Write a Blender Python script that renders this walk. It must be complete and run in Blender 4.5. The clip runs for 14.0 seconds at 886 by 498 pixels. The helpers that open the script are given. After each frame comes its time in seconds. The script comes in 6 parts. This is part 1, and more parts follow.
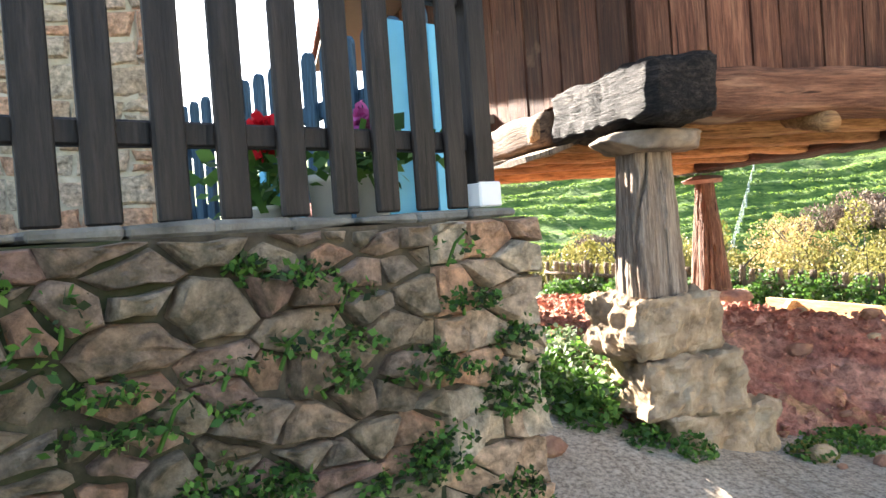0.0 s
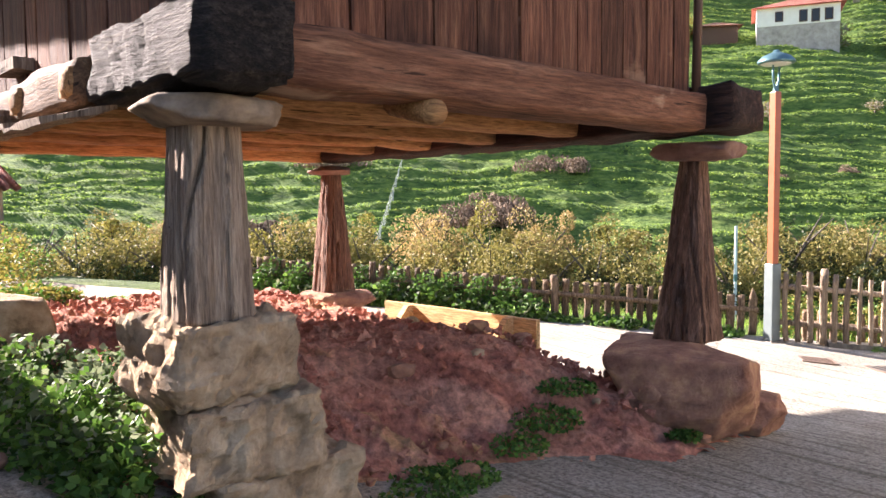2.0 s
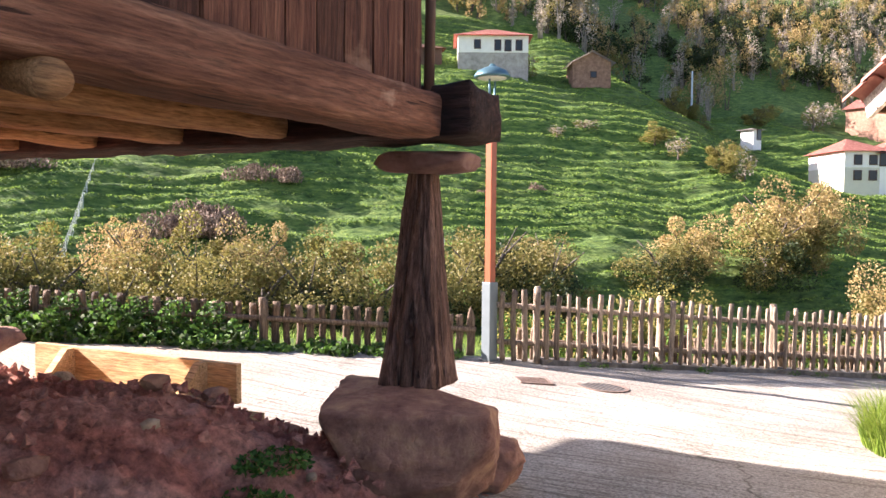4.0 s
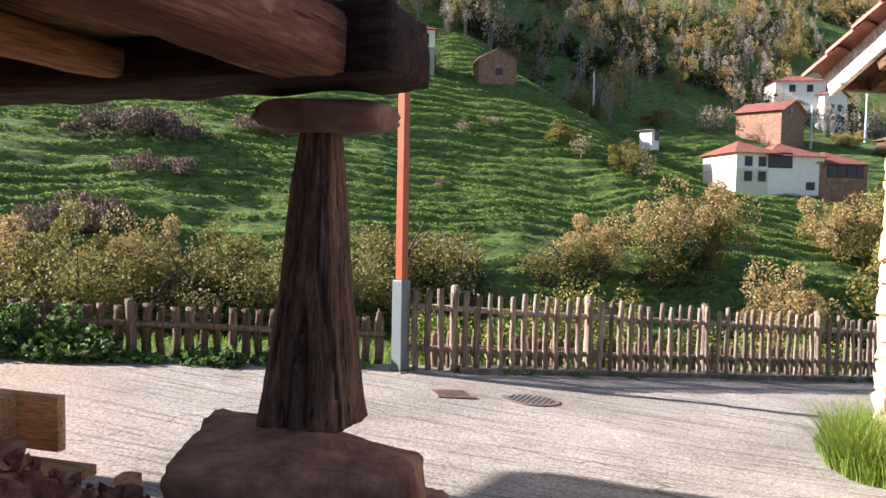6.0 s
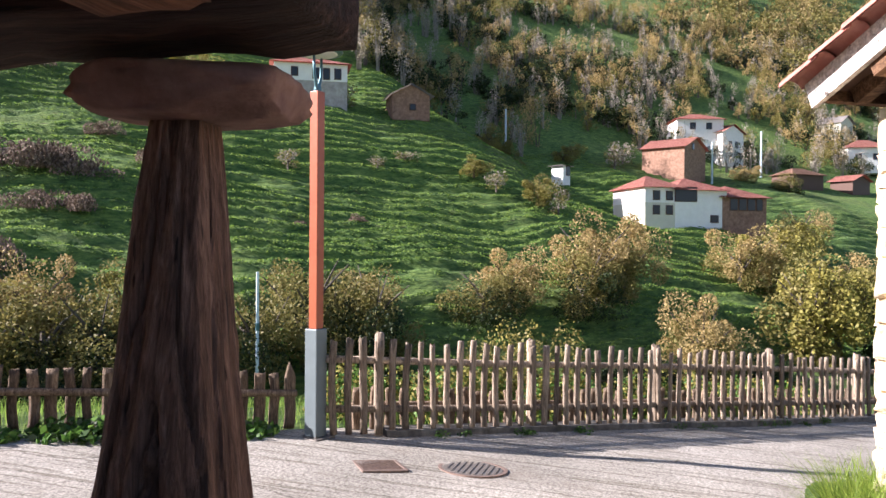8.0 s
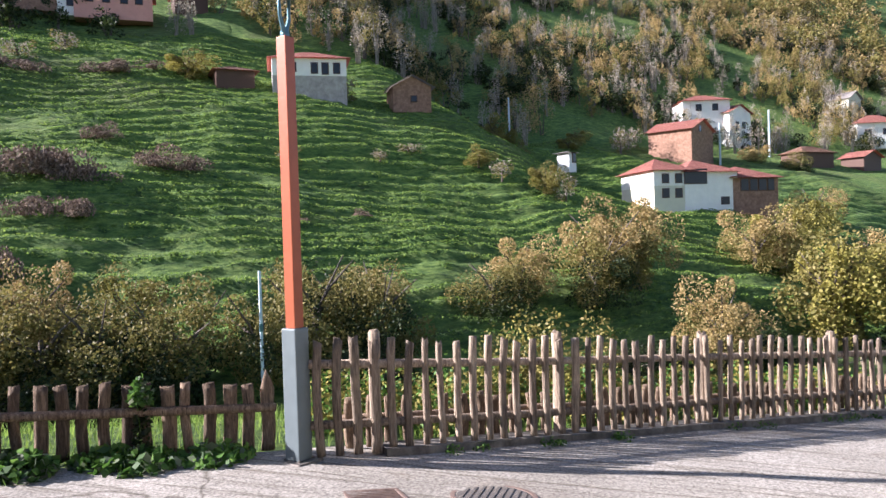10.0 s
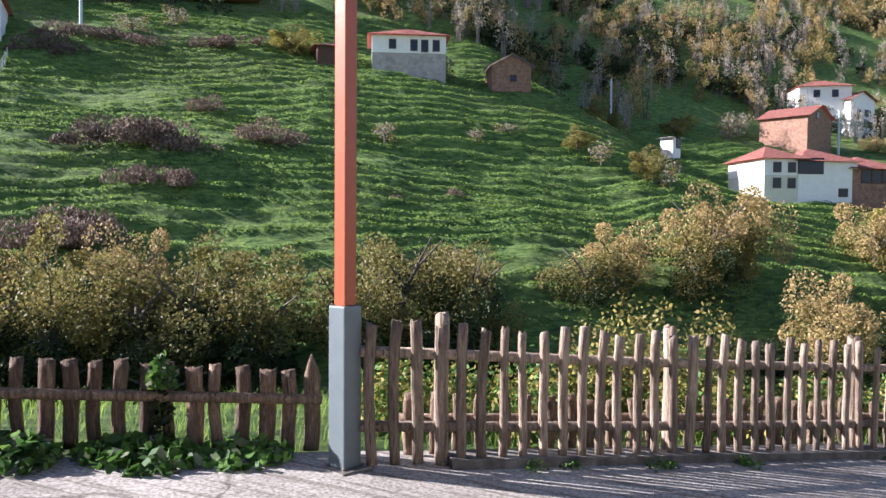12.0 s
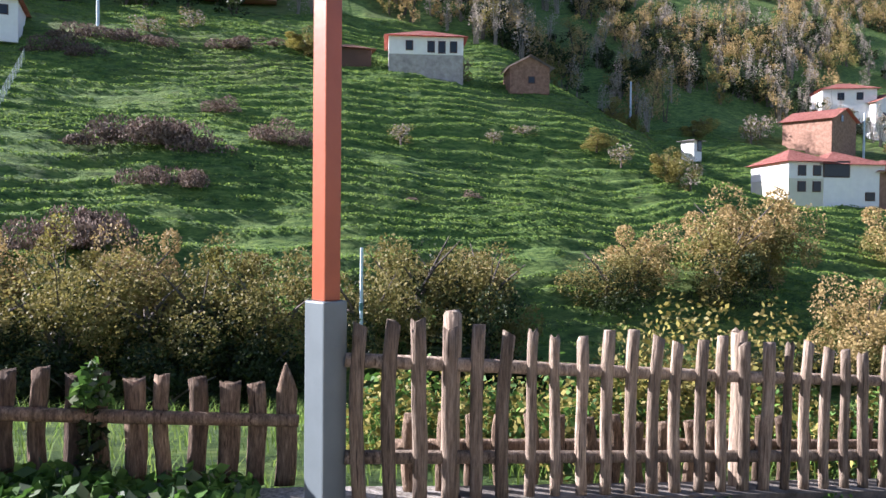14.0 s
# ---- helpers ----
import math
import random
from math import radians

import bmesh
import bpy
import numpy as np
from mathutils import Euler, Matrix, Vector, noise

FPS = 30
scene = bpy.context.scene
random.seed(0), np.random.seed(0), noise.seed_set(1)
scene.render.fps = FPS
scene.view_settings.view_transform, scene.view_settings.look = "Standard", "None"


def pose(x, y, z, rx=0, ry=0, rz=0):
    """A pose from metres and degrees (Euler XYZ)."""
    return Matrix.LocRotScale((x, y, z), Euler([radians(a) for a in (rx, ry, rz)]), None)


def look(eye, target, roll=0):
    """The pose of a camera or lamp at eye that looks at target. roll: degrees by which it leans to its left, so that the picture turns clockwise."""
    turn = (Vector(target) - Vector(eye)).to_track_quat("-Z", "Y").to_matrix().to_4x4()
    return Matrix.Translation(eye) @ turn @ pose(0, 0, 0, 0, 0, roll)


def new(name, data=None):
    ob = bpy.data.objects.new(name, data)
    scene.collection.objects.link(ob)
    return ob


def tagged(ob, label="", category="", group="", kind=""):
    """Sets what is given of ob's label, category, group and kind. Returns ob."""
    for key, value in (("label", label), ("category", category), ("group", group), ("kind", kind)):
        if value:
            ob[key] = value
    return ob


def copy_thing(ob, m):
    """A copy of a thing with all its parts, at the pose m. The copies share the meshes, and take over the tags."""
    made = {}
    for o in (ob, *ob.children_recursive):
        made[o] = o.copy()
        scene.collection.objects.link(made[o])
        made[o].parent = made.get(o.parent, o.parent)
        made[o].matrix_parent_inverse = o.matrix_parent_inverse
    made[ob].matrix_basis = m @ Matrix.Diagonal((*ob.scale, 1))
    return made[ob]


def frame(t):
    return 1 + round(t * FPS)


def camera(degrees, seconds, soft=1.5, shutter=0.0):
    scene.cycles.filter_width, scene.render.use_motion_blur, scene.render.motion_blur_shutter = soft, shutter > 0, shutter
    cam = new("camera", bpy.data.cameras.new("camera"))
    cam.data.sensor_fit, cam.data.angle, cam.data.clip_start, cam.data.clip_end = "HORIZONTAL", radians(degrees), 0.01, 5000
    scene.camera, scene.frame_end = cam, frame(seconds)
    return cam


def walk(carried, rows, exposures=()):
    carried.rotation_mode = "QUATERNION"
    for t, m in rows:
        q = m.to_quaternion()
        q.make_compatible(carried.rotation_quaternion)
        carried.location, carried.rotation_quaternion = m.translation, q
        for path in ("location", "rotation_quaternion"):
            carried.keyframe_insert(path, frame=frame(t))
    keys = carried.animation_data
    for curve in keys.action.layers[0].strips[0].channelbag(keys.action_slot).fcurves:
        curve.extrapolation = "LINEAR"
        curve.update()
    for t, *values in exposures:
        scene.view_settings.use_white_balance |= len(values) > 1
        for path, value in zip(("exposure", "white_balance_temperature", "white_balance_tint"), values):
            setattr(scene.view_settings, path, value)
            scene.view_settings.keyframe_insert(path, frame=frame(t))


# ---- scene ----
cam = camera(59.6, 14.0)
PATH = [
    (0, (1.35, 0.86, 1.962), (1.946, 2.769, 1.914), -4.1),
    (0.5, (1.592, 1.057, 1.981), (2.35, 2.906, 1.893), -1.7),
    (1, (1.81, 1.3, 1.998), (2.912, 2.967, 1.91), -1.2),
    (1.5, (2.08, 1.471, 1.998), (3.364, 3.003, 1.942), -1.8),
    (2, (2.331, 1.631, 1.996), (3.675, 3.107, 1.874), -0.5),
    (2.5, (2.538, 1.854, 2.032), (4.018, 3.198, 1.977), -0.1),
    (3, (2.807, 1.999, 2.033), (4.349, 3.27, 1.945), -1.8),
    (3.5, (3.082, 2.153, 2.016), (4.704, 3.305, 1.814), -0.1),
    (4, (3.295, 2.353, 2.043), (5.081, 3.249, 1.947), 0.5),
    (6.5, (4.808, 3.139, 1.927), (6.715, 3.718, 1.77), 0.1),
    (7, (5.085, 3.309, 1.939), (7.015, 3.787, 1.73), -1.4),
    (7.5, (5.39, 3.347, 1.923), (7.309, 3.901, 1.803), -1.3),
    (8, (5.724, 3.474, 1.922), (7.67, 3.934, 1.916), 0.4),
    (8.5, (6.066, 3.583, 1.894), (8.025, 3.986, 1.855), -1.1),
    (11, (7.842, 3.859, 1.684), (9.74, 4.489, 1.65), -0.8),
    (11.5, (8.159, 3.923, 1.654), (10.014, 4.668, 1.584), 1.2),
    (12, (8.411, 4.063, 1.634), (10.28, 4.772, 1.571), 0.4),
    (12.5, (8.686, 4.103, 1.551), (10.486, 4.975, 1.577), 0.4),
    (13, (8.944, 4.221, 1.516), (10.734, 5.112, 1.526), 1.2),
    (13.5, (9.237, 4.355, 1.498), (11.023, 5.255, 1.477), -0.8),
    (14, (9.537, 4.452, 1.462), (11.391, 5.202, 1.411), 0.6),
]
walk(cam, [(t, look(eye, target, roll)) for t, eye, target, roll in PATH],
     [(0.0, 3.6, 6450, 12), (0.5, 3.4, 6450, 16), (1.0, 3.2, 6450, 20), (1.5, 2.65, 6450, 22), (3.0, 2.9, 6400, 28), (4.0, 2.55, 6250, 28), (6.5, 1.75, 6000, 24), (8.0, 1.85, 5850, 24), (11.0, 1.85, 5650, 25), (14.0, 1.85, 5550, 26)])

# ---- light ----
SUN_AZ = (-0.266, 0.964)          # where the sun stands, seen from above
SUN_EL = 28.0
sun_dir = Vector((SUN_AZ[0], SUN_AZ[1], 0)).normalized() * math.cos(radians(SUN_EL)) + Vector((0, 0, math.sin(radians(SUN_EL))))
sun_data = bpy.data.lights.new("sun", "SUN")
sun_data.energy, sun_data.angle, sun_data.color = 5.0, radians(0.6), (1.0, 0.92, 0.80)
sun = new("sun", sun_data)
sun.matrix_world = look((0, 0, 60), Vector((0, 0, 60)) - sun_dir)
world = bpy.data.worlds.new("sky")
scene.world = world
world.use_nodes = True
wn = world.node_tree
sky = wn.nodes.new("ShaderNodeTexSky")
sky.sky_type, sky.sun_disc = "NISHITA", False
sky.sun_elevation, sky.sun_rotation = radians(SUN_EL), math.atan2(SUN_AZ[0], SUN_AZ[1])
wn.links.new(sky.outputs[0], wn.nodes["Background"].inputs[0])
wn.nodes["Background"].inputs[1].default_value = 0.056

# ---- materials ----


def material(name, rough=0.9):
    m = bpy.data.materials.new(name)
    m.use_nodes = True
    b = m.node_tree.nodes["Principled BSDF"]
    b.inputs["Roughness"].default_value = rough
    b.inputs["Specular IOR Level"].default_value = 0.25
    return m, m.node_tree, b


def ramp_of(nt, fac, stops):
    r = nt.nodes.new("ShaderNodeValToRGB")
    while len(r.color_ramp.elements) < len(stops):
        r.color_ramp.elements.new(0.5)
    for e, (p, c) in zip(r.color_ramp.elements, stops):
        e.position, e.color = p, (*c, 1)
    nt.links.new(fac, r.inputs[0])
    return r.outputs[0]


def noise_of(nt, scale, detail=6, rough=0.6, stretch=(1, 1, 1), shift=False, coord="Object", turn=0.0):
    tc = nt.nodes.new("ShaderNodeTexCoord")
    mp = nt.nodes.new("ShaderNodeMapping")
    mp.inputs["Scale"].default_value = stretch
    if turn:
        pre = nt.nodes.new("ShaderNodeMapping")
        pre.inputs["Rotation"].default_value = (0, 0, radians(turn))
        nt.links.new(tc.outputs[coord], pre.inputs[0])
    src = pre.outputs[0] if turn else tc.outputs[coord]
    if shift:
        info = nt.nodes.new("ShaderNodeObjectInfo")
        mul = nt.nodes.new("ShaderNodeMath")
        mul.operation = "MULTIPLY"
        mul.inputs[1].default_value = 37.0
        nt.links.new(info.outputs["Random"], mul.inputs[0])
        add = nt.nodes.new("ShaderNodeVectorMath")
        add.operation = "ADD"
        nt.links.new(src, add.inputs[0])
        nt.links.new(mul.outputs[0], add.inputs[1])
        src = add.outputs[0]
    nt.links.new(src, mp.inputs[0])
    n = nt.nodes.new("ShaderNodeTexNoise")
    n.inputs["Scale"].default_value, n.inputs["Detail"].default_value, n.inputs["Roughness"].default_value = scale, detail, rough
    nt.links.new(mp.outputs[0], n.inputs["Vector"])
    return n.outputs["Fac"]


def mix_of(nt, fac, a, b, blend="MIX"):
    m = nt.nodes.new("ShaderNodeMix")
    m.data_type, m.blend_type = "RGBA", blend
    for src, slot in ((fac, m.inputs[0]), (a, m.inputs[6]), (b, m.inputs[7])):
        if isinstance(src, (int, float)):
            slot.default_value = src
        elif isinstance(src, tuple):
            slot.default_value = (*src, 1)
        else:
            nt.links.new(src, slot)
    return m.outputs[2]


def bump_of(nt, b, height, strength, distance):
    n = nt.nodes.new("ShaderNodeBump")
    n.inputs["Strength"].default_value, n.inputs["Distance"].default_value = strength, distance
    nt.links.new(height, n.inputs["Height"])
    nt.links.new(n.outputs[0], b.inputs["Normal"])


def island_of(nt):
    return nt.nodes.new("ShaderNodeNewGeometry").outputs["Random Per Island"]


def object_random(nt):
    return nt.nodes.new("ShaderNodeObjectInfo").outputs["Random"]


def wood_mat(name, dark, mid, light, stretch=(9, 9, 0.7), rough=0.85, bump=0.006, stain=(0.05, 0.04, 0.035), stain_at=0.62, vary=0.35, worn=None):
    m, nt, b = material(name, rough)
    grain = noise_of(nt, 3.0, 8, 0.62, stretch, True)
    col = ramp_of(nt, grain, [(0.24, dark), (0.5, mid), (0.78, light)])
    fine_grain = noise_of(nt, 11.0, 6, 0.7, stretch, True)
    fine = ramp_of(nt, fine_grain, [(0.34, (0.50, 0.49, 0.48)), (0.62, (1.22, 1.22, 1.22))])
    col = mix_of(nt, 1.0, col, fine, "MULTIPLY")
    split = ramp_of(nt, noise_of(nt, 4.6, 3, 0.5, tuple(k * (0.5 if k < 2 else 1.0) for k in stretch), True), [(0.30, (0.22, 0.20, 0.19)), (0.345, (1, 1, 1))])
    col = mix_of(nt, 1.0, col, split, "MULTIPLY")
    blot = noise_of(nt, 1.3, 5, 0.6, (1, 1, 0.6), True)
    mask = ramp_of(nt, blot, [(stain_at, (0, 0, 0)), (stain_at + 0.14, (0.8, 0.8, 0.8))])
    col = mix_of(nt, mask, col, stain)
    if worn:
        wm = ramp_of(nt, noise_of(nt, 1.7, 6, 0.62, (0.7, 1, 1.6), True), [(0.62, (0, 0, 0)), (0.70, (0.7, 0.7, 0.7))])
        col = mix_of(nt, wm, col, worn)
    tint = ramp_of(nt, object_random(nt), [(0, (1 - vary, 1 - vary, 1 - vary)), (1, (1 + vary * 0.4,) * 3)])
    col = mix_of(nt, 1.0, col, tint, "MULTIPLY")
    nt.links.new(col, b.inputs["Base Color"])
    both = nt.nodes.new("ShaderNodeMath")
    both.operation = "MULTIPLY_ADD"
    both.inputs[1].default_value = 0.6
    nt.links.new(fine_grain, both.inputs[0])
    nt.links.new(grain, both.inputs[2])
    bump_of(nt, b, both.outputs[0], 1.0, bump * 1.6)
    return m


def stone_mat(name, cols, scale=6.0, rough=0.92, bump=0.012, moss=None, random_cols=None):
    m, nt, b = material(name, rough)
    n1 = noise_of(nt, scale, 9, 0.65, (1, 1, 1), True)
    col = ramp_of(nt, n1, [(0.3, cols[0]), (0.5, cols[1]), (0.72, cols[2])])
    if random_cols:
        k = len(random_cols)
        tone = ramp_of(nt, object_random(nt), [(i / (k - 1), c) for i, c in enumerate(random_cols)])
        col = mix_of(nt, 0.72, col, tone)
        fine = ramp_of(nt, noise_of(nt, scale * 2.2, 8, 0.7, (1, 1, 1), True), [(0.34, (0.38, 0.36, 0.34)), (0.66, (1.4, 1.34, 1.28))])
        col = mix_of(nt, 1.0, col, fine, "MULTIPLY")
    if moss:
        mk = ramp_of(nt, noise_of(nt, 2.2, 7, 0.7), [(moss[0], (0, 0, 0)), (moss[0] + 0.12, (0.85, 0.85, 0.85))])
        col = mix_of(nt, mk, col, moss[1])
    nt.links.new(col, b.inputs["Base Color"])
    bump_of(nt, b, noise_of(nt, scale * 3, 10, 0.72, (1, 1, 1), True), 1.0, bump)
    return m


def leaf_mat(name, cols, gloss=0.6, trans=0.34):
    m, nt, b = material(name, gloss)
    k = len(cols)
    col = ramp_of(nt, island_of(nt), [(i / (k - 1), c) for i, c in enumerate(cols)])
    tint = ramp_of(nt, object_random(nt), [(0, (0.75, 0.75, 0.75)), (1, (1.2, 1.15, 1.1))])
    col = mix_of(nt, 1.0, col, tint, "MULTIPLY")
    nt.links.new(col, b.inputs["Base Color"])
    t = nt.nodes.new("ShaderNodeBsdfTranslucent")
    nt.links.new(col, t.inputs[0])
    mx = nt.nodes.new("ShaderNodeMixShader")
    mx.inputs[0].default_value = trans
    nt.links.new(b.outputs[0], mx.inputs[1])
    nt.links.new(t.outputs[0], mx.inputs[2])
    nt.links.new(mx.outputs[0], nt.nodes["Material Output"].inputs[0])
    return m


def plain_mat(name, col, rough=0.7, vary=0.12, scale=8.0, metal=0.0, bump=0.002):
    m, nt, b = material(name, rough)
    n = noise_of(nt, scale, 6, 0.6)
    c = ramp_of(nt, n, [(0.3, tuple(v * (1 - vary) for v in col)), (0.7, tuple(min(1, v * (1 + vary)) for v in col))])
    nt.links.new(c, b.inputs["Base Color"])
    b.inputs["Metallic"].default_value = metal
    bump_of(nt, b, noise_of(nt, scale * 6, 6, 0.6), 0.5, bump)
    return m


M = {}
M["plank"] = wood_mat("wall_plank_wood", (0.040, 0.014, 0.008), (0.145, 0.058, 0.032), (0.30, 0.148, 0.085), (9, 9, 0.5), vary=0.55, stain_at=0.56, stain=(0.030, 0.014, 0.010), worn=(0.36, 0.215, 0.135), bump=0.008)
M["beam"] = wood_mat("beam_wood", (0.062, 0.024, 0.013), (0.172, 0.074, 0.040), (0.30, 0.155, 0.088), (0.5, 7, 7), vary=0.1, stain_at=0.60, stain=(0.05, 0.022, 0.014), worn=(0.48, 0.33, 0.22), bump=0.010)
M["beam_y"] = wood_mat("beam_wood_across", (0.06, 0.032, 0.018), (0.15, 0.08, 0.04), (0.28, 0.17, 0.095), (8, 0.6, 8), vary=0.2, stain_at=0.66)
# underside of the floor; orange bounce from the sunlit bank is mixed into its colour
M["under"] = wood_mat("floor_wood_with_bounce", (0.14, 0.065, 0.025), (0.34, 0.18, 0.075), (0.50, 0.30, 0.14), (0.7, 7, 7), vary=0.3, stain_at=0.7)
M["dark_log"] = wood_mat("charred_log", (0.008, 0.007, 0.006), (0.026, 0.020, 0.017), (0.10, 0.075, 0.058), (7, 0.9, 12), vary=0.1, bump=0.03)
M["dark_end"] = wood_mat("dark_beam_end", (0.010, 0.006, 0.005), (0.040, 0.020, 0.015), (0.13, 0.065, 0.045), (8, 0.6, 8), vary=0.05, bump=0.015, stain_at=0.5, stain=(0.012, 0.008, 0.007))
M["post_grey"] = wood_mat("weathered_post", (0.10, 0.070, 0.050), (0.27, 0.20, 0.145), (0.46, 0.37, 0.28), (9, 9, 0.4), bump=0.012, vary=0.1, stain_at=0.54, stain=(0.022, 0.018, 0.016))
M["post_brown"] = wood_mat("brown_post", (0.050, 0.027, 0.019), (0.150, 0.084, 0.058), (0.32, 0.20, 0.145), (8, 8, 0.4), bump=0.018, vary=0.1, stain_at=0.66)
M["post_red"] = wood_mat("red_brown_post", (0.06, 0.028, 0.019), (0.17, 0.088, 0.058), (0.36, 0.22, 0.15), (8, 8, 0.4), bump=0.018, vary=0.1, stain_at=0.66, worn=(0.42, 0.27, 0.17))
M["fence"] = wood_mat("fence_wood", (0.085, 0.062, 0.043), (0.30, 0.235, 0.168), (0.54, 0.445, 0.33), (12, 12, 1.0), bump=0.008, vary=0.5)
M["fence_brown"] = wood_mat("brown_fence_wood", (0.055, 0.038, 0.026), (0.19, 0.135, 0.088), (0.40, 0.30, 0.20), (12, 12, 1.0), bump=0.010, vary=0.5)
M["fence_dark"] = wood_mat("gate_fence_wood", (0.009, 0.007, 0.006), (0.021, 0.016, 0.013), (0.042, 0.032, 0.026), (10, 10, 0.8), bump=0.003, vary=0.15, rough=0.55)
M["fence_blue"] = wood_mat("blue_fence_wood", (0.03, 0.06, 0.085), (0.055, 0.105, 0.145), (0.09, 0.15, 0.19), (10, 10, 0.8), bump=0.003, vary=0.15)
M["pine"] = wood_mat("fresh_pine", (0.40, 0.23, 0.09), (0.56, 0.36, 0.17), (0.68, 0.49, 0.27), (8, 0.6, 8), bump=0.003, vary=0.1, stain_at=0.8)
M["slab"] = stone_mat("cap_stone", [(0.10, 0.08, 0.065), (0.24, 0.18, 0.13), (0.40, 0.31, 0.22)], 5, moss=(0.68, (0.12, 0.13, 0.09)))
M["slab_red"] = stone_mat("red_cap_stone", [(0.11, 0.06, 0.05), (0.19, 0.11, 0.09), (0.27, 0.17, 0.14)], 5)
M["rock_grey"] = stone_mat("base_rock", [(0.19, 0.13, 0.08), (0.46, 0.33, 0.205), (0.68, 0.54, 0.37)], 6, bump=0.045, moss=(0.64, (0.12, 0.105, 0.075)))
M["rock_red"] = stone_mat("red_rock", [(0.15, 0.068, 0.048), (0.35, 0.185, 0.125), (0.58, 0.36, 0.20)], 4.5, bump=0.045, moss=(0.7, (0.10, 0.085, 0.06)))
M["wall_stone"] = stone_mat("wall_stone", [(0.10, 0.075, 0.05), (0.27, 0.20, 0.135), (0.46, 0.37, 0.26)], 9, bump=0.05, moss=(0.53, (0.045, 0.046, 0.018)),
    random_cols=[(0.22, 0.175, 0.13), (0.54, 0.41, 0.27), (0.30, 0.235, 0.165), (0.66, 0.38, 0.24), (0.22, 0.185, 0.14), (0.62, 0.49, 0.34), (0.36, 0.29, 0.23), (0.52, 0.41, 0.28), (0.46, 0.28, 0.22), (0.27, 0.22, 0.165)])
M["corner_stone"] = stone_mat("mortared_corner_stone", [(0.22, 0.16, 0.105), (0.44, 0.34, 0.23), (0.62, 0.51, 0.37)], 10, bump=0.03, moss=(0.66, (0.10, 0.085, 0.05)),
    random_cols=[(0.46, 0.34, 0.22), (0.58, 0.47, 0.33), (0.66, 0.56, 0.42), (0.62, 0.33, 0.19), (0.50, 0.39, 0.27)])
M["pale_stone"] = stone_mat("pale_wall_stone", [(0.42, 0.34, 0.21), (0.60, 0.50, 0.34), (0.74, 0.66, 0.50)], 6,
    random_cols=[(0.66, 0.57, 0.40), (0.55, 0.44, 0.28), (0.72, 0.65, 0.50), (0.60, 0.46, 0.30)])
M["mortar"] = stone_mat("earth_mortar", [(0.030, 0.022, 0.014), (0.085, 0.064, 0.040), (0.20, 0.15, 0.098)], 9, moss=(0.52, (0.030, 0.038, 0.012)))
M["mortar_pale"] = stone_mat("lime_mortar", [(0.36, 0.29, 0.19), (0.50, 0.42, 0.29), (0.60, 0.53, 0.40)], 9)
M["coping"] = stone_mat("coping_cement", [(0.07, 0.065, 0.055), (0.16, 0.145, 0.12), (0.27, 0.25, 0.21)], 7, moss=(0.56, (0.05, 0.05, 0.025)))
M["barge"] = wood_mat("barge_wood", (0.30, 0.25, 0.20), (0.58, 0.53, 0.47), (0.74, 0.70, 0.64), (3, 3, 3), vary=0.05, stain_at=0.62, stain=(0.16, 0.12, 0.09))
M["tussock"] = leaf_mat("tussock_grass", [(0.085, 0.165, 0.030), (0.17, 0.28, 0.052), (0.26, 0.36, 0.075)], 0.8, 0.45)
M["tile_red"] = stone_mat("roof_tile", [(0.24, 0.095, 0.07), (0.39, 0.165, 0.125), (0.52, 0.265, 0.21)], 3, bump=0.004)
M["render_white"] = plain_mat("white_render", (0.80, 0.78, 0.72), 0.9, 0.05, 1.5)
M["render_cream"] = plain_mat("cream_render", (0.62, 0.59, 0.47), 0.9, 0.05, 1.5)
M["render_blue"] = plain_mat("pale_blue_render", (0.42, 0.60, 0.66), 0.9, 0.05, 1.5)
M["render_pink"] = plain_mat("pink_render", (0.62, 0.32, 0.25), 0.9, 0.06, 1.5)
M["far_stone"] = stone_mat("far_stone_wall", [(0.16, 0.12, 0.09), (0.30, 0.23, 0.17), (0.42, 0.34, 0.26)], 2.2)
M["far_brown"] = stone_mat("far_brown_wall", [(0.15, 0.09, 0.06), (0.26, 0.15, 0.10), (0.36, 0.23, 0.16)], 2.2)
M["far_grey"] = stone_mat("far_grey_wall", [(0.24, 0.22, 0.20), (0.36, 0.33, 0.30), (0.46, 0.43, 0.39)], 1.6)
M["glass_dark"] = plain_mat("dark_window_pane", (0.03, 0.035, 0.045), 0.15, 0.1)
M["frame_dark"] = plain_mat("dark_wood_trim", (0.09, 0.05, 0.035), 0.6, 0.1)
M["lamp_grey"] = plain_mat("grey_steel_paint", (0.135, 0.165, 0.168), 0.45, 0.08, 5, 0.2)
M["lamp_orange"] = plain_mat("rust_orange_paint", (0.31, 0.092, 0.045), 0.32, 0.1, 5, 0.1)
M["lamp_head"] = plain_mat("teal_lamp_metal", (0.08, 0.16, 0.18), 0.4, 0.1, 5, 0.5)
M["lamp_glass"] = plain_mat("lamp_diffuser", (0.6, 0.62, 0.6), 0.3, 0.05)
M["iron"] = plain_mat("cast_iron", (0.20, 0.18, 0.155), 0.6, 0.25, 20, 0.6)
M["rust"] = plain_mat("rusty_iron", (0.20, 0.145, 0.115), 0.75, 0.3, 20, 0.3)
M["pole_white"] = plain_mat("pale_painted_pole", (0.50, 0.58, 0.62), 0.6, 0.1)
M["net"] = plain_mat("wire_net", (0.30, 0.35, 0.30), 0.7, 0.1)
M["pot"] = plain_mat("cream_plastic_pot", (0.66, 0.62, 0.54), 0.5, 0.06)
M["sheet_blue"] = plain_mat("sky_blue_paint", (0.16, 0.52, 0.70), 0.5, 0.06)
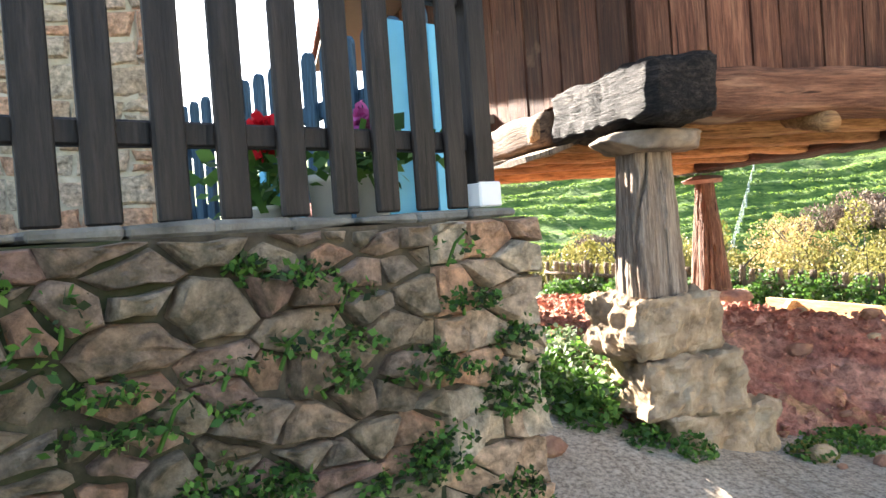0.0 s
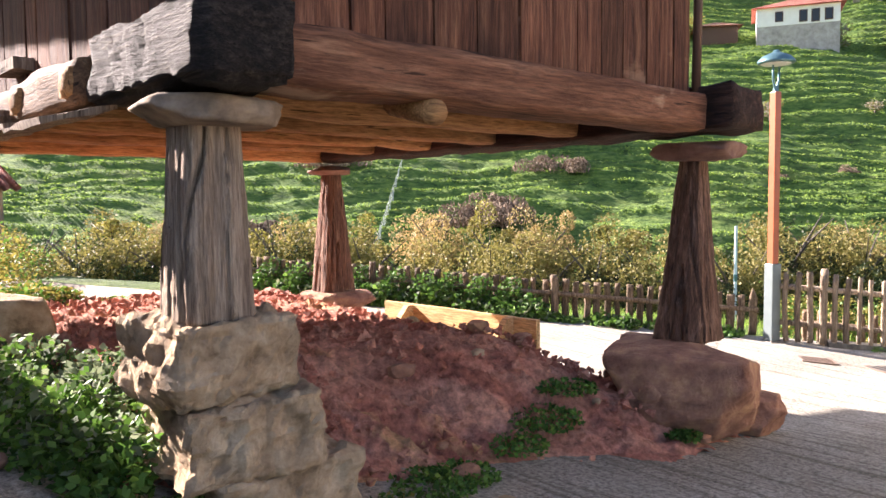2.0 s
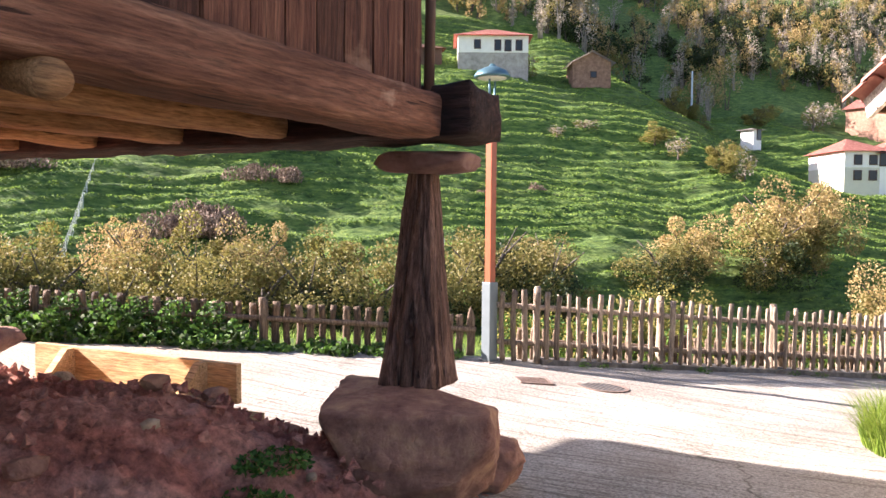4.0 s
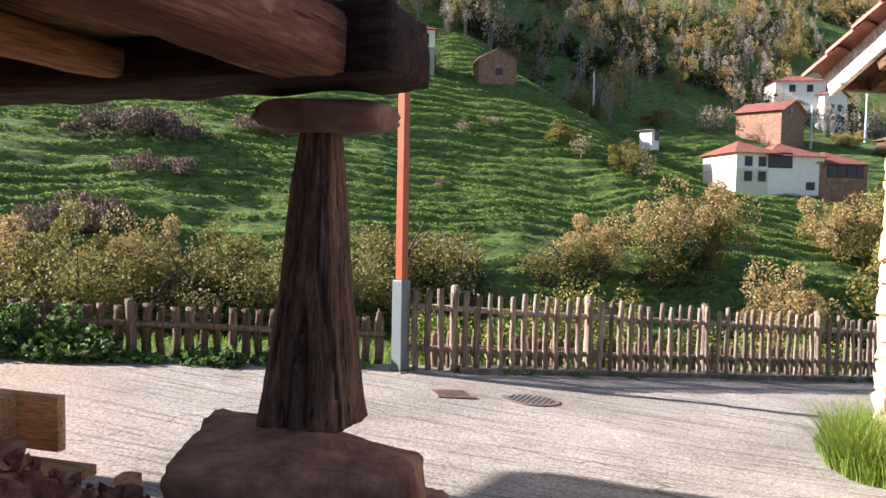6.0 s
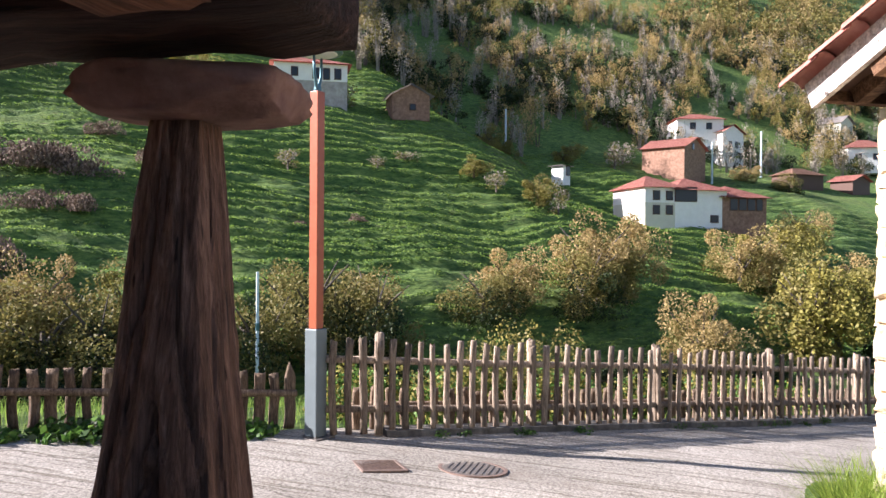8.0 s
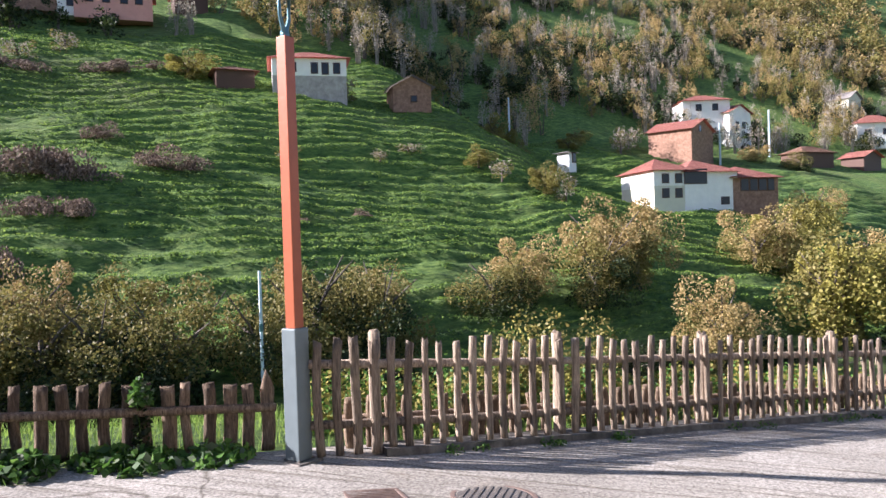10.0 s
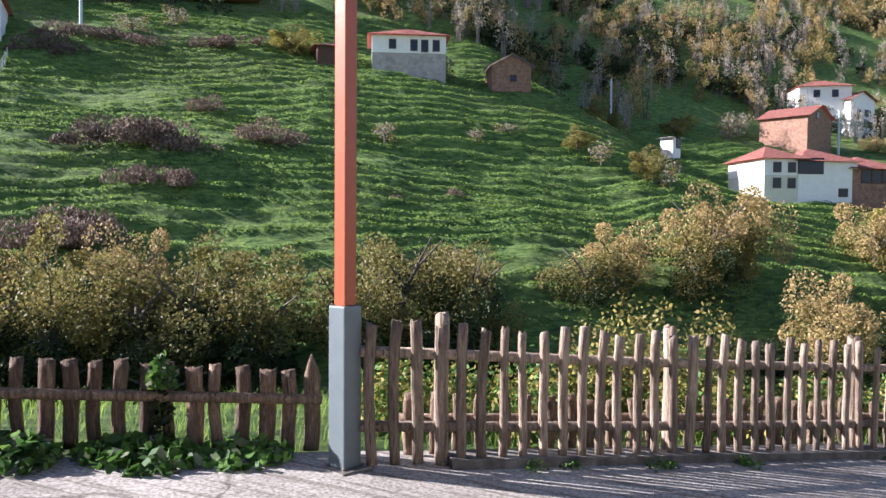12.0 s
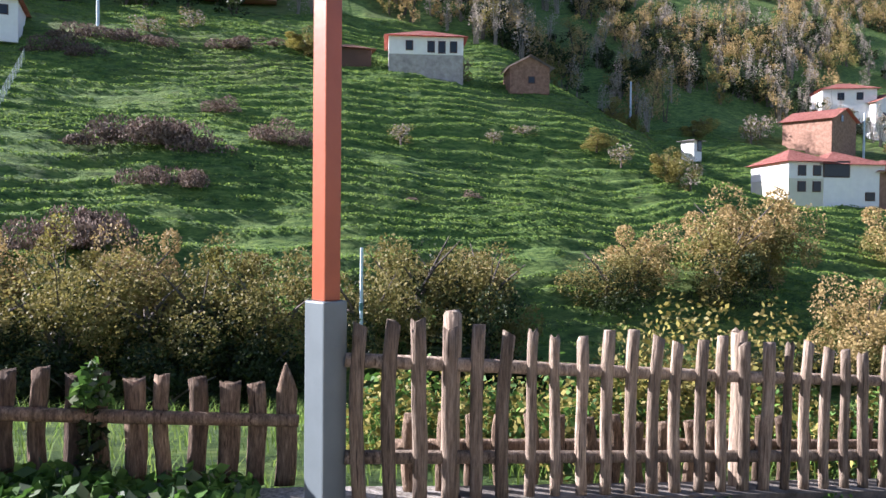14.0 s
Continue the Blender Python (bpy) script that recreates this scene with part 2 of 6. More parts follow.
M["white_block"] = plain_mat("white_block", (0.72, 0.70, 0.66), 0.8, 0.05)
M["petal_red"] = leaf_mat("red_petal", [(0.50, 0.01, 0.02), (0.75, 0.02, 0.03)])
M["petal_pink"] = leaf_mat("pink_petal", [(0.60, 0.08, 0.32), (0.75, 0.20, 0.48)])
M["leaf_green"] = leaf_mat("green_leaf", [(0.034, 0.085, 0.016), (0.080, 0.18, 0.030), (0.16, 0.29, 0.055)])
M["leaf_pale"] = leaf_mat("grey_green_leaf", [(0.08, 0.12, 0.06), (0.16, 0.21, 0.12), (0.26, 0.30, 0.19)])
M["leaf_hedge"] = leaf_mat("hedge_leaf", [(0.14, 0.135, 0.038), (0.18, 0.168, 0.048), (0.215, 0.19, 0.058), (0.25, 0.21, 0.068)])
# dark leaves; its near-black also puts shade into hedge and thicket crowns
M["leaf_dark"] = leaf_mat("dark_shaded_leaf", [(0.014, 0.026, 0.009), (0.028, 0.046, 0.013), (0.055, 0.075, 0.022)])
M["leaf_tan"] = leaf_mat("autumn_leaf", [(0.28, 0.215, 0.09), (0.36, 0.275, 0.112), (0.43, 0.33, 0.14)])
M["leaf_yellow"] = leaf_mat("yellow_leaf", [(0.19, 0.185, 0.042), (0.245, 0.225, 0.052), (0.30, 0.265, 0.066)])
M["twig"] = leaf_mat("bare_twig", [(0.24, 0.215, 0.17), (0.32, 0.29, 0.235), (0.39, 0.36, 0.295)], 0.9, 0.2)
M["bramble"] = leaf_mat("dry_bramble", [(0.08, 0.058, 0.044), (0.16, 0.12, 0.09), (0.25, 0.195, 0.15)], 0.9, 0.1)
M["grass_tuft"] = leaf_mat("long_grass", [(0.09, 0.16, 0.014), (0.20, 0.31, 0.035), (0.36, 0.45, 0.08)], 0.5, 0.35)
M["bark"] = wood_mat("bark", (0.05, 0.042, 0.034), (0.12, 0.10, 0.08), (0.22, 0.19, 0.16), (5, 5, 1))


def concrete_mat():
    m, nt, b = material("brushed_concrete", 0.85)
    n1 = noise_of(nt, 0.6, 8, 0.6)
    n2 = noise_of(nt, 38, 8, 0.75)
    col = ramp_of(nt, n1, [(0.3, (0.245, 0.226, 0.190)), (0.5, (0.335, 0.312, 0.268)), (0.7, (0.42, 0.392, 0.34))])
    speck = ramp_of(nt, n2, [(0.38, (0.40, 0.39, 0.37)), (0.60, (1.25, 1.25, 1.23))])
    col = mix_of(nt, 1.0, col, speck, "MULTIPLY")
    groove = noise_of(nt, 1.0, 4, 0.6, (15, 0.7, 1))
    gm = ramp_of(nt, groove, [(0.38, (0.60, 0.585, 0.55)), (0.48, (1, 1, 1))])
    col = mix_of(nt, 1.0, col, gm, "MULTIPLY")
    crack = nt.nodes.new("ShaderNodeTexVoronoi")
    crack.feature = "DISTANCE_TO_EDGE"
    crack.inputs["Scale"].default_value = 0.22
    tc = nt.nodes.new("ShaderNodeTexCoord")
    wob = nt.nodes.new("ShaderNodeTexNoise")
    wob.inputs["Scale"].default_value = 1.8
    nt.links.new(tc.outputs["Object"], wob.inputs["Vector"])
    off = nt.nodes.new("ShaderNodeVectorMath")
    off.operation = "MULTIPLY_ADD"
    off.inputs[1].default_value = (0.8, 0.8, 0)
    nt.links.new(wob.outputs["Color"], off.inputs[0])
    nt.links.new(tc.outputs["Object"], off.inputs[2])
    nt.links.new(off.outputs[0], crack.inputs["Vector"])
    cm = ramp_of(nt, crack.outputs["Distance"], [(0.0, (0.42, 0.40, 0.37)), (0.003, (1, 1, 1))])
    col = mix_of(nt, 1.0, col, cm, "MULTIPLY")
    dirt = ramp_of(nt, noise_of(nt, 0.9, 7, 0.65), [(0.56, (0, 0, 0)), (0.72, (0.6, 0.6, 0.6))])
    col = mix_of(nt, dirt, col, (0.15, 0.12, 0.085))
    sep = nt.nodes.new("ShaderNodeSeparateXYZ")
    nt.links.new(tc.outputs["Object"], sep.inputs[0])
    far_out = nt.nodes.new("ShaderNodeMath")
    far_out.operation = "MULTIPLY_ADD"
    far_out.inputs[1].default_value = -0.75
    nt.links.new(sep.outputs["X"], far_out.inputs[0])
    nt.links.new(sep.outputs["Y"], far_out.inputs[2])
    ragged = nt.nodes.new("ShaderNodeMath")
    ragged.operation = "MULTIPLY_ADD"
    ragged.inputs[1].default_value = 2.2
    nt.links.new(noise_of(nt, 1.1, 7, 0.65), ragged.inputs[0])
    nt.links.new(far_out.outputs[0], ragged.inputs[2])
    wash = ramp_of(nt, ragged.outputs[0], [(0.0, (0, 0, 0)), (1.0, (0.75, 0.75, 0.75))])
    wr_ = nt.nodes.new("ShaderNodeMapRange")
    wr_.inputs["From Min"].default_value, wr_.inputs["From Max"].default_value = 1.2, 2.8
    nt.links.new(ragged.outputs[0], wr_.inputs["Value"])
    nt.links.new(wr_.outputs[0], wash.node.inputs[0])
    col = mix_of(nt, wash, col, mix_of(nt, 1.0, (0.40, 0.315, 0.23), speck, "MULTIPLY"))
    nt.links.new(col, b.inputs["Base Color"])
    hs = nt.nodes.new("ShaderNodeMath")
    hs.operation = "MULTIPLY_ADD"
    hs.inputs[1].default_value = 0.35
    nt.links.new(n2, hs.inputs[0])
    nt.links.new(groove, hs.inputs[2])
    bump_of(nt, b, hs.outputs[0], 0.9, 0.010)
    return m


def turf_mat():
    m, nt, b = material("hill_turf", 0.95)
    n1 = noise_of(nt, 0.06, 6, 0.6)
    n2 = noise_of(nt, 1.6, 9, 0.75, (0.45, 1.9, 1.2), turn=51.9)
    col = ramp_of(nt, n2, [(0.34, (0.026, 0.055, 0.016)), (0.48, (0.085, 0.155, 0.034)), (0.64, (0.20, 0.28, 0.062))])
    dry = ramp_of(nt, n1, [(0.50, (0, 0, 0)), (0.70, (0.5, 0.5, 0.5))])
    col = mix_of(nt, dry, col, (0.125, 0.115, 0.05))
    bare = ramp_of(nt, noise_of(nt, 0.35, 8, 0.7, (0.6, 1.5, 1), turn=51.9), [(0.62, (0, 0, 0)), (0.72, (0.7, 0.7, 0.7))])
    col = mix_of(nt, bare, col, (0.105, 0.080, 0.048))
    nt.links.new(col, b.inputs["Base Color"])
    bump_of(nt, b, noise_of(nt, 2.2, 9, 0.75, (0.5, 1.7, 1.2), turn=51.9), 1.0, 0.4)
    return m


def earth_mat():
    m, nt, b = material("red_clay", 0.95)
    n1 = noise_of(nt, 1.5, 8, 0.65, (1.6, 0.45, 1.0), turn=-41)
    n2 = noise_of(nt, 18, 8, 0.7)
    col = ramp_of(nt, n1, [(0.28, (0.27, 0.092, 0.064)), (0.46, (0.52, 0.215, 0.155)), (0.60, (0.66, 0.35, 0.26))])
    seam = ramp_of(nt, noise_of(nt, 0.9, 6, 0.6, (2.0, 0.35, 1.0), turn=-41), [(0.60, (0, 0, 0)), (0.66, (0.85, 0.85, 0.85))])
    col = mix_of(nt, seam, col, (0.62, 0.38, 0.19))
    sp = ramp_of(nt, n2, [(0.34, (0.45, 0.43, 0.42)), (0.65, (1.25, 1.23, 1.2))])
    col = mix_of(nt, 1.0, col, sp, "MULTIPLY")
    nt.links.new(col, b.inputs["Base Color"])
    bump_of(nt, b, noise_of(nt, 5, 10, 0.75, (1.6, 0.6, 1.0), turn=-41), 1.0, 0.08)
    return m


M["concrete"], M["turf"], M["clay"] = concrete_mat(), turf_mat(), earth_mat()

# ---- building blocks ----


def thing(name, at=(0, 0, 0), label="", category="", group="", kind=""):
    ob = new(name)
    ob.empty_display_size = 0.1
    ob.location = at
    return tagged(ob, label, category, group, kind)


def mesh_of(bm, mat, smooth=False):
    me = bpy.data.meshes.new("mesh")
    bm.to_mesh(me)
    bm.free()
    for mt in (mat if isinstance(mat, (list, tuple)) else [mat]):
        me.materials.append(mt)
    if smooth:
        me.polygons.foreach_set("use_smooth", [True] * len(me.polygons))
    return me


def part(name, bm, mat, parent, label="", smooth=False, at=(0, 0, 0)):
    ob = new(name, mesh_of(bm, mat, smooth))
    ob.location = at
    ob.parent = parent
    if label:
        ob["label"] = label
    return ob


def solo(name, bm, mat, label="", category="", group="", kind="", smooth=False, at=(0, 0, 0)):
    ob = new(name, mesh_of(bm, mat, smooth))
    ob.location = at
    return tagged(ob, label, category, group, kind)


def block(lo, hi, bevel=0.0, segs=1, bm=None):
    bm = bm or bmesh.new()
    r = bmesh.ops.create_cube(bm, size=1.0)
    c = [(a + b) / 2 for a, b in zip(lo, hi)]
    d = [abs(b - a) for a, b in zip(lo, hi)]
    for v in r["verts"]:
        v.co = Vector([v.co[i] * d[i] + c[i] for i in range(3)])
    if bevel:
        es = list({e for v in r["verts"] for e in v.link_edges})
        bmesh.ops.bevel(bm, geom=es, offset=bevel, segments=segs, affect="EDGES", profile=0.6)
    return bm


def rough(bm, amount, scale, seed=0.0, stretch=(1, 1, 1)):
    bm.normal_update()
    for v in bm.verts:
        p = Vector([v.co[i] * stretch[i] * scale + seed for i in range(3)])
        v.co += v.normal * amount * (noise.fractal(p, 0.7, 2.0, 4) * 1.2)
    return bm


def timber(lo, hi, cuts=(8, 3, 3), amount=0.015, scale=3.0, seed=0.0, bevel=0.02):
    """A hewn beam: a bevelled block, cut up and made uneven."""
    bm = bmesh.new()
    nx, ny, nz = cuts
    grid = {}

    def pt(i, j, k):
        key = (i, j, k)
        if key not in grid:
            f = [lo[a] + (hi[a] - lo[a]) * n / m for a, (n, m) in enumerate(((i, nx), (j, ny), (k, nz)))]
            ext = [(i in (0, nx)), (j in (0, ny)), (k in (0, nz))]
            if sum(ext) >= 2:
                for a in range(3):
                    if ext[a]:
                        f[a] += bevel * (1 if f[a] < (lo[a] + hi[a]) / 2 else -1) * 0.5
            grid[key] = bm.verts.new(f)
        return grid[key]

    for i in range(nx):
        for j in range(ny):
            bm.faces.new((pt(i, j, 0), pt(i, j + 1, 0), pt(i + 1, j + 1, 0), pt(i + 1, j, 0)))
            bm.faces.new((pt(i, j, nz), pt(i + 1, j, nz), pt(i + 1, j + 1, nz), pt(i, j + 1, nz)))
        for k in range(nz):
            bm.faces.new((pt(i, 0, k), pt(i + 1, 0, k), pt(i + 1, 0, k + 1), pt(i, 0, k + 1)))
            bm.faces.new((pt(i, ny, k), pt(i, ny, k + 1), pt(i + 1, ny, k + 1), pt(i + 1, ny, k)))
    for j in range(ny):
        for k in range(nz):
            bm.faces.new((pt(0, j, k), pt(0, j, k + 1), pt(0, j + 1, k + 1), pt(0, j + 1, k)))
            bm.faces.new((pt(nx, j, k), pt(nx, j + 1, k), pt(nx, j + 1, k + 1), pt(nx, j, k + 1)))
    return rough(bm, amount, scale, seed)


def boulder(size, seed, amount=0.12, flat=0.0, subdiv=4, boxy=0.6):
    """A worn rock: a ball pressed towards a block and split along flat faces; its base is at z = 0."""
    bm = bmesh.new()
    bmesh.ops.create_icosphere(bm, subdivisions=subdiv, radius=1.0)
    rnd = random.Random(seed * 91.7)
    cuts = []
    for _ in range(7 + int(amount * 60)):
        n = Vector((rnd.gauss(0, 1), rnd.gauss(0, 1), rnd.gauss(0, 0.6))).normalized()
        cuts.append((n, rnd.uniform(0.70, 0.98) if boxy < 0.9 else rnd.uniform(0.86, 1.1)))
    for v in bm.verts:
        d = v.co.normalized()
        m = max(abs(d.x), abs(d.y), abs(d.z))
        p = d * (1 - boxy) + d / m * boxy * 0.86
        for n, r in cuts:
            k = p.dot(n) - r
            if k > 0:
                p = p - n * k * 0.92
        p = p * (1 + amount * 0.55 * noise.fractal(d * 2.1 + Vector((seed, seed * 0.7, 3)), 0.8, 2.1, 5) + 0.02 * noise.noise(d * 9 + Vector((seed, 1, 2))))
        v.co = Vector((p.x * size[0] / 2, p.y * size[1] / 2, (p.z * 0.5 + 0.5) * size[2]))
        if v.co.z < 0:
            v.co.z = 0
    return bm


def tube(points, radii, sides=8, bm=None):
    bm = bm or bmesh.new()
    rings = []
    for i, p in enumerate(points):
        p = Vector(p)
        a = Vector(points[max(i - 1, 0)])
        b = Vector(points[min(i + 1, len(points) - 1)])
        w = (b - a).normalized()
        u = w.orthogonal().normalized()
        v = w.cross(u)
        rings.append([bm.verts.new(p + (u * math.cos(2 * math.pi * k / sides) + v * math.sin(2 * math.pi * k / sides)) * radii[i]) for k in range(sides)])
    for r0, r1 in zip(rings, rings[1:]):
        for k in range(sides):
            bm.faces.new((r0[k], r0[(k + 1) % sides], r1[(k + 1) % sides], r1[k]))
    bm.faces.new(rings[0][::-1])
    bm.faces.new(rings[-1])
    return bm


def lathe(profile, sides=24, bm=None):
    bm = bm or bmesh.new()
    rings = [[bm.verts.new((r * math.cos(2 * math.pi * k / sides), r * math.sin(2 * math.pi * k / sides), z)) for k in range(sides)] for r, z in profile]
    for r0, r1 in zip(rings, rings[1:]):
        for k in range(sides):
            bm.faces.new((r0[k], r0[(k + 1) % sides], r1[(k + 1) % sides], r1[k]))
    bm.faces.new(rings[0][::-1])
    bm.faces.new(rings[-1])
    return bm


def raw_mesh(verts, faces, mat, smooth=False):
    me = bpy.data.meshes.new("mesh")
    me.from_pydata(verts, [], faces)
    for mt in (mat if isinstance(mat, (list, tuple)) else [mat]):
        me.materials.append(mt)
    if smooth:
        me.polygons.foreach_set("use_smooth", [True] * len(me.polygons))
    me.update()
    return me


def leaves(centres, size, mat, seed, aspect=0.6, droop=0.0):
    """Many small rhombic leaves at the centres, turned at random."""
    rng = np.random.default_rng(seed)
    c = np.asarray(centres, float)
    n = len(c)
    a = rng.normal(size=(n, 3))
    a[:, 2] = a[:, 2] * 0.7 - droop
    a /= np.linalg.norm(a, axis=1)[:, None]
    b = np.cross(a, rng.normal(size=(n, 3)))
    b /= np.linalg.norm(b, axis=1)[:, None]
    s = size * rng.uniform(0.6, 1.4, (n, 1))
    v = np.stack([c - a * s * 0.5, c + b * s * aspect * 0.5, c + a * s * 0.5, c - b * s * aspect * 0.5], 1).reshape(-1, 3)
    f = np.arange(4 * n).reshape(-1, 4)
    return raw_mesh(v.tolist(), f.tolist(), mat)


def blades(roots, length, width, mat, seed, lean=0.5):
    """Grass blades: bent narrow strips of three quads."""
    rng = np.random.default_rng(seed)
    r = np.asarray(roots, float)
    n = len(r)
    az = rng.uniform(0, 2 * np.pi, n)
    d = np.stack([np.cos(az), np.sin(az), np.zeros(n)], 1)
    side = np.stack([-np.sin(az), np.cos(az), np.zeros(n)], 1)
    ln = length * rng.uniform(0.55, 1.2, n)[:, None]
    k = lean * rng.uniform(0.3, 1.3, n)[:, None]
    vs = []
    for q in (0, 0.4, 0.75, 1.0):
        mid = r + d * ln * k * q ** 2 + np.array([0, 0, 1.0]) * ln * (q - 0.35 * k * q ** 2)
        w = width * (1 - q * 0.9)
        vs += [mid - side * w / 2, mid + side * w / 2]
    v = np.stack(vs, 1).reshape(-1, 3)
    base = np.arange(n)[:, None] * 8
    f = np.concatenate([base + np.array([[q, q + 1, q + 3, q + 2]]) for q in (0, 2, 4)])
    return raw_mesh(v.tolist(), f.tolist(), mat)


def smooth_step(a, b, x):
    q = np.clip((x - a) / (b - a), 0, 1)
    return q * q * (3 - 2 * q)


# ---- lie of the land: s runs from the fence across the valley, t runs along the fence ----
LAMP = np.array([13.0, 6.5])
ACROSS, ALONG = np.array([0.787, 0.617]), np.array([0.617, -0.787])


def to_st(x, y):
    return (x - LAMP[0]) * ACROSS[0] + (y - LAMP[1]) * ACROSS[1], (x - LAMP[0]) * ALONG[0] + (y - LAMP[1]) * ALONG[1]


def to_xy(s, t):
    return LAMP[0] + s * ACROSS[0] + t * ALONG[0], LAMP[1] + s * ACROSS[1] + t * ALONG[1]


def road_z(x, y):
    """Height of the lane: it falls along the fence, dips in the middle and climbs towards the granary."""
    x, y = np.asarray(x, float), np.asarray(y, float)
    s, t = to_st(x, y)
    rise = np.interp(s, (-30, -12.6, -10, -7.5, -5.5, -4.2, -2.5, -1.0, 0, 6), (0.5, 0.36, 0.32, 0.26, 0.17, 0.03, -0.03, -0.02, 0, 0.05))
    p = rise - 0.075 * np.clip(t, 0, 14) - 0.06 * np.clip(t, -14, 0)
    return p + 0.30 * np.exp(-((x - 3.1) / 1.3) ** 2) * smooth_step(3.4, 5.2, y)


def land_z(x, y):
    """Height of the open land, without its small relief."""
    x, y = np.asarray(x, float), np.asarray(y, float)
    s, t = to_st(x, y)
    near = road_z(x, y) - 0.05
    fall = smooth_step(0.9, 22.0, s)
    slope = (0.52 - 0.17 * smooth_step(36, 62, t)) * (1 - 0.5 * smooth_step(-70, -130, t))
    q = s - 32.7
    hill = slope * (q + np.sqrt(q * q + 20.0)) / 2 + (0.70 - slope) * np.maximum(s - 112, 0) * (1 - smooth_step(-60, -110, t))
    far = -9.0 + hill
    return near * (1 - fall) + far * fall

# ---- ground and road ----


def steps(spans):
    out = []
    for a, b, d in spans:
        out += list(np.arange(a, b - 1e-6, d))
    return np.array(out + [spans[-1][1]])


def terrace(s, t):
    """Trodden sheep terraces along the slope: 1 on the lip of a step, -1 in the rut behind it."""
    ph = 3.7 * (s + 2.2 * noise.noise((s * 0.10, t * 0.045, 5.0)) + 0.55 * noise.noise((s * 0.35, t * 0.22, 7.0)))
    return math.sin(ph) * min(1.0, max(0.0, 0.75 + 0.9 * noise.noise((s * 0.16, t * 0.09, 12.0))))


def relief(s, t):
    """Rise of the hillside over its even slope: terraces, hummocks and broad swells."""
    swell = 1.9 * noise.noise((s * 0.055, t * 0.045, 2.0)) + 0.9 * noise.noise((s * 0.13, t * 0.10, 21.0))
    return 0.38 * terrace(s, t) + 0.30 * noise.noise((s * 0.6, t * 0.22, 4.0)) + 0.28 * abs(noise.noise((s * 1.1, t * 0.7, 9.0))) + swell


def build_ground():
    ss = steps([(-60, -14, 4), (-14, 0, 1.0), (0, 18, 0.6), (18, 36, 0.9), (36, 112, 0.30), (112, 180, 2.5), (180, 420, 12)])
    ts = steps([(-260, -90, 8), (-90, -42, 1.2), (-42, 78, 0.55), (78, 110, 2), (110, 300, 8), (300, 700, 25)])
    S, T = np.meshgrid(ss, ts, indexing="ij")
    X, Y = to_xy(S, T)
    Z = land_z(X, Y)
    amp = smooth_step(20, 44, S) * (1 - 0.6 * smooth_step(115, 150, S))
    # trodden terraces and tussocks along the slope
    for i in range(Z.shape[0]):
        if ss[i] < 2 or ss[i] > 180:
            continue
        for j in range(Z.shape[1]):
            a = amp[i, j]
            s, t = S[i, j], T[i, j]
            z = 0.10 * noise.noise((s * 0.9, t * 0.55, 0.0)) * min(1.0, s / 6)
            if a > 0.01 and -92 < t < 112:
                z += a * relief(s, t)
            Z[i, j] += z
    n, m = Z.shape
    v = np.stack([X, Y, Z], -1).reshape(-1, 3)
    k = np.arange(n * m).reshape(n, m)
    f = np.stack([k[:-1, :-1], k[1:, :-1], k[1:, 1:], k[:-1, 1:]], -1).reshape(-1, 4)
    ob = new("ground", raw_mesh(v.tolist(), f.tolist(), M["turf"], True))
    return tagged(ob, "grassy valley and steep green hillside with trodden terraces", "ground", kind="structure")


def build_road():
    ss = steps([(-30, -16, 1.0), (-16, 0.36, 0.16)])
    ts = steps([(-24, -14, 1), (-14, 8, 0.16), (8, 40, 1.0)])
    S, T = np.meshgrid(ss, ts, indexing="ij")
    X, Y = to_xy(S, T)
    Z = road_z(X, Y)
    for i in range(Z.shape[0]):
        for j in range(Z.shape[1]):
            Z[i, j] += 0.012 * noise.noise((X[i, j] * 0.8, Y[i, j] * 0.8, 0)) + 0.005 * noise.noise((X[i, j] * 4, Y[i, j] * 4, 3))
    n, m = Z.shape
    v = np.stack([X, Y, Z], -1).reshape(-1, 3)
    k = np.arange(n * m).reshape(n, m)
    f = np.stack([k[:-1, :-1], k[1:, :-1], k[1:, 1:], k[:-1, 1:]], -1).reshape(-1, 4)
    ob = new("road", raw_mesh(v.tolist(), f.tolist(), M["concrete"], True))
    return tagged(ob, "pale brushed concrete lane with fine cross grooves and cracks", "road", kind="structure")


build_ground()
build_road()


def mound_z(x, y):
    base = road_z(x, y)
    top = 1.12 - 0.05 * (x - 4.0)
    front = smooth_step(4.45, 5.9, y + 0.10 * math.sin(x * 2.1) + 0.25 * max(0, x - 6.2))
    right = 1 - smooth_step(6.5, 8.1, x - 0.18 * (y - 6) + 0.4 * smooth_step(5.9, 6.6, y))
    left = smooth_step(3.35, 4.1, x + 0.1 * math.sin(y * 3))
    back = 1 - smooth_step(9.2, 11.5, y)
    k = float(front * right * left * back)
    skirt = 0.34 * math.exp(-((x - 7.25) / 0.75) ** 2 - ((y - 4.8) / 0.5) ** 2)
    return float(base) - 0.06 + k * max(0.0, top - float(base) + 0.06) + skirt * (1 - k), max(k, min(1.0, skirt * 3))


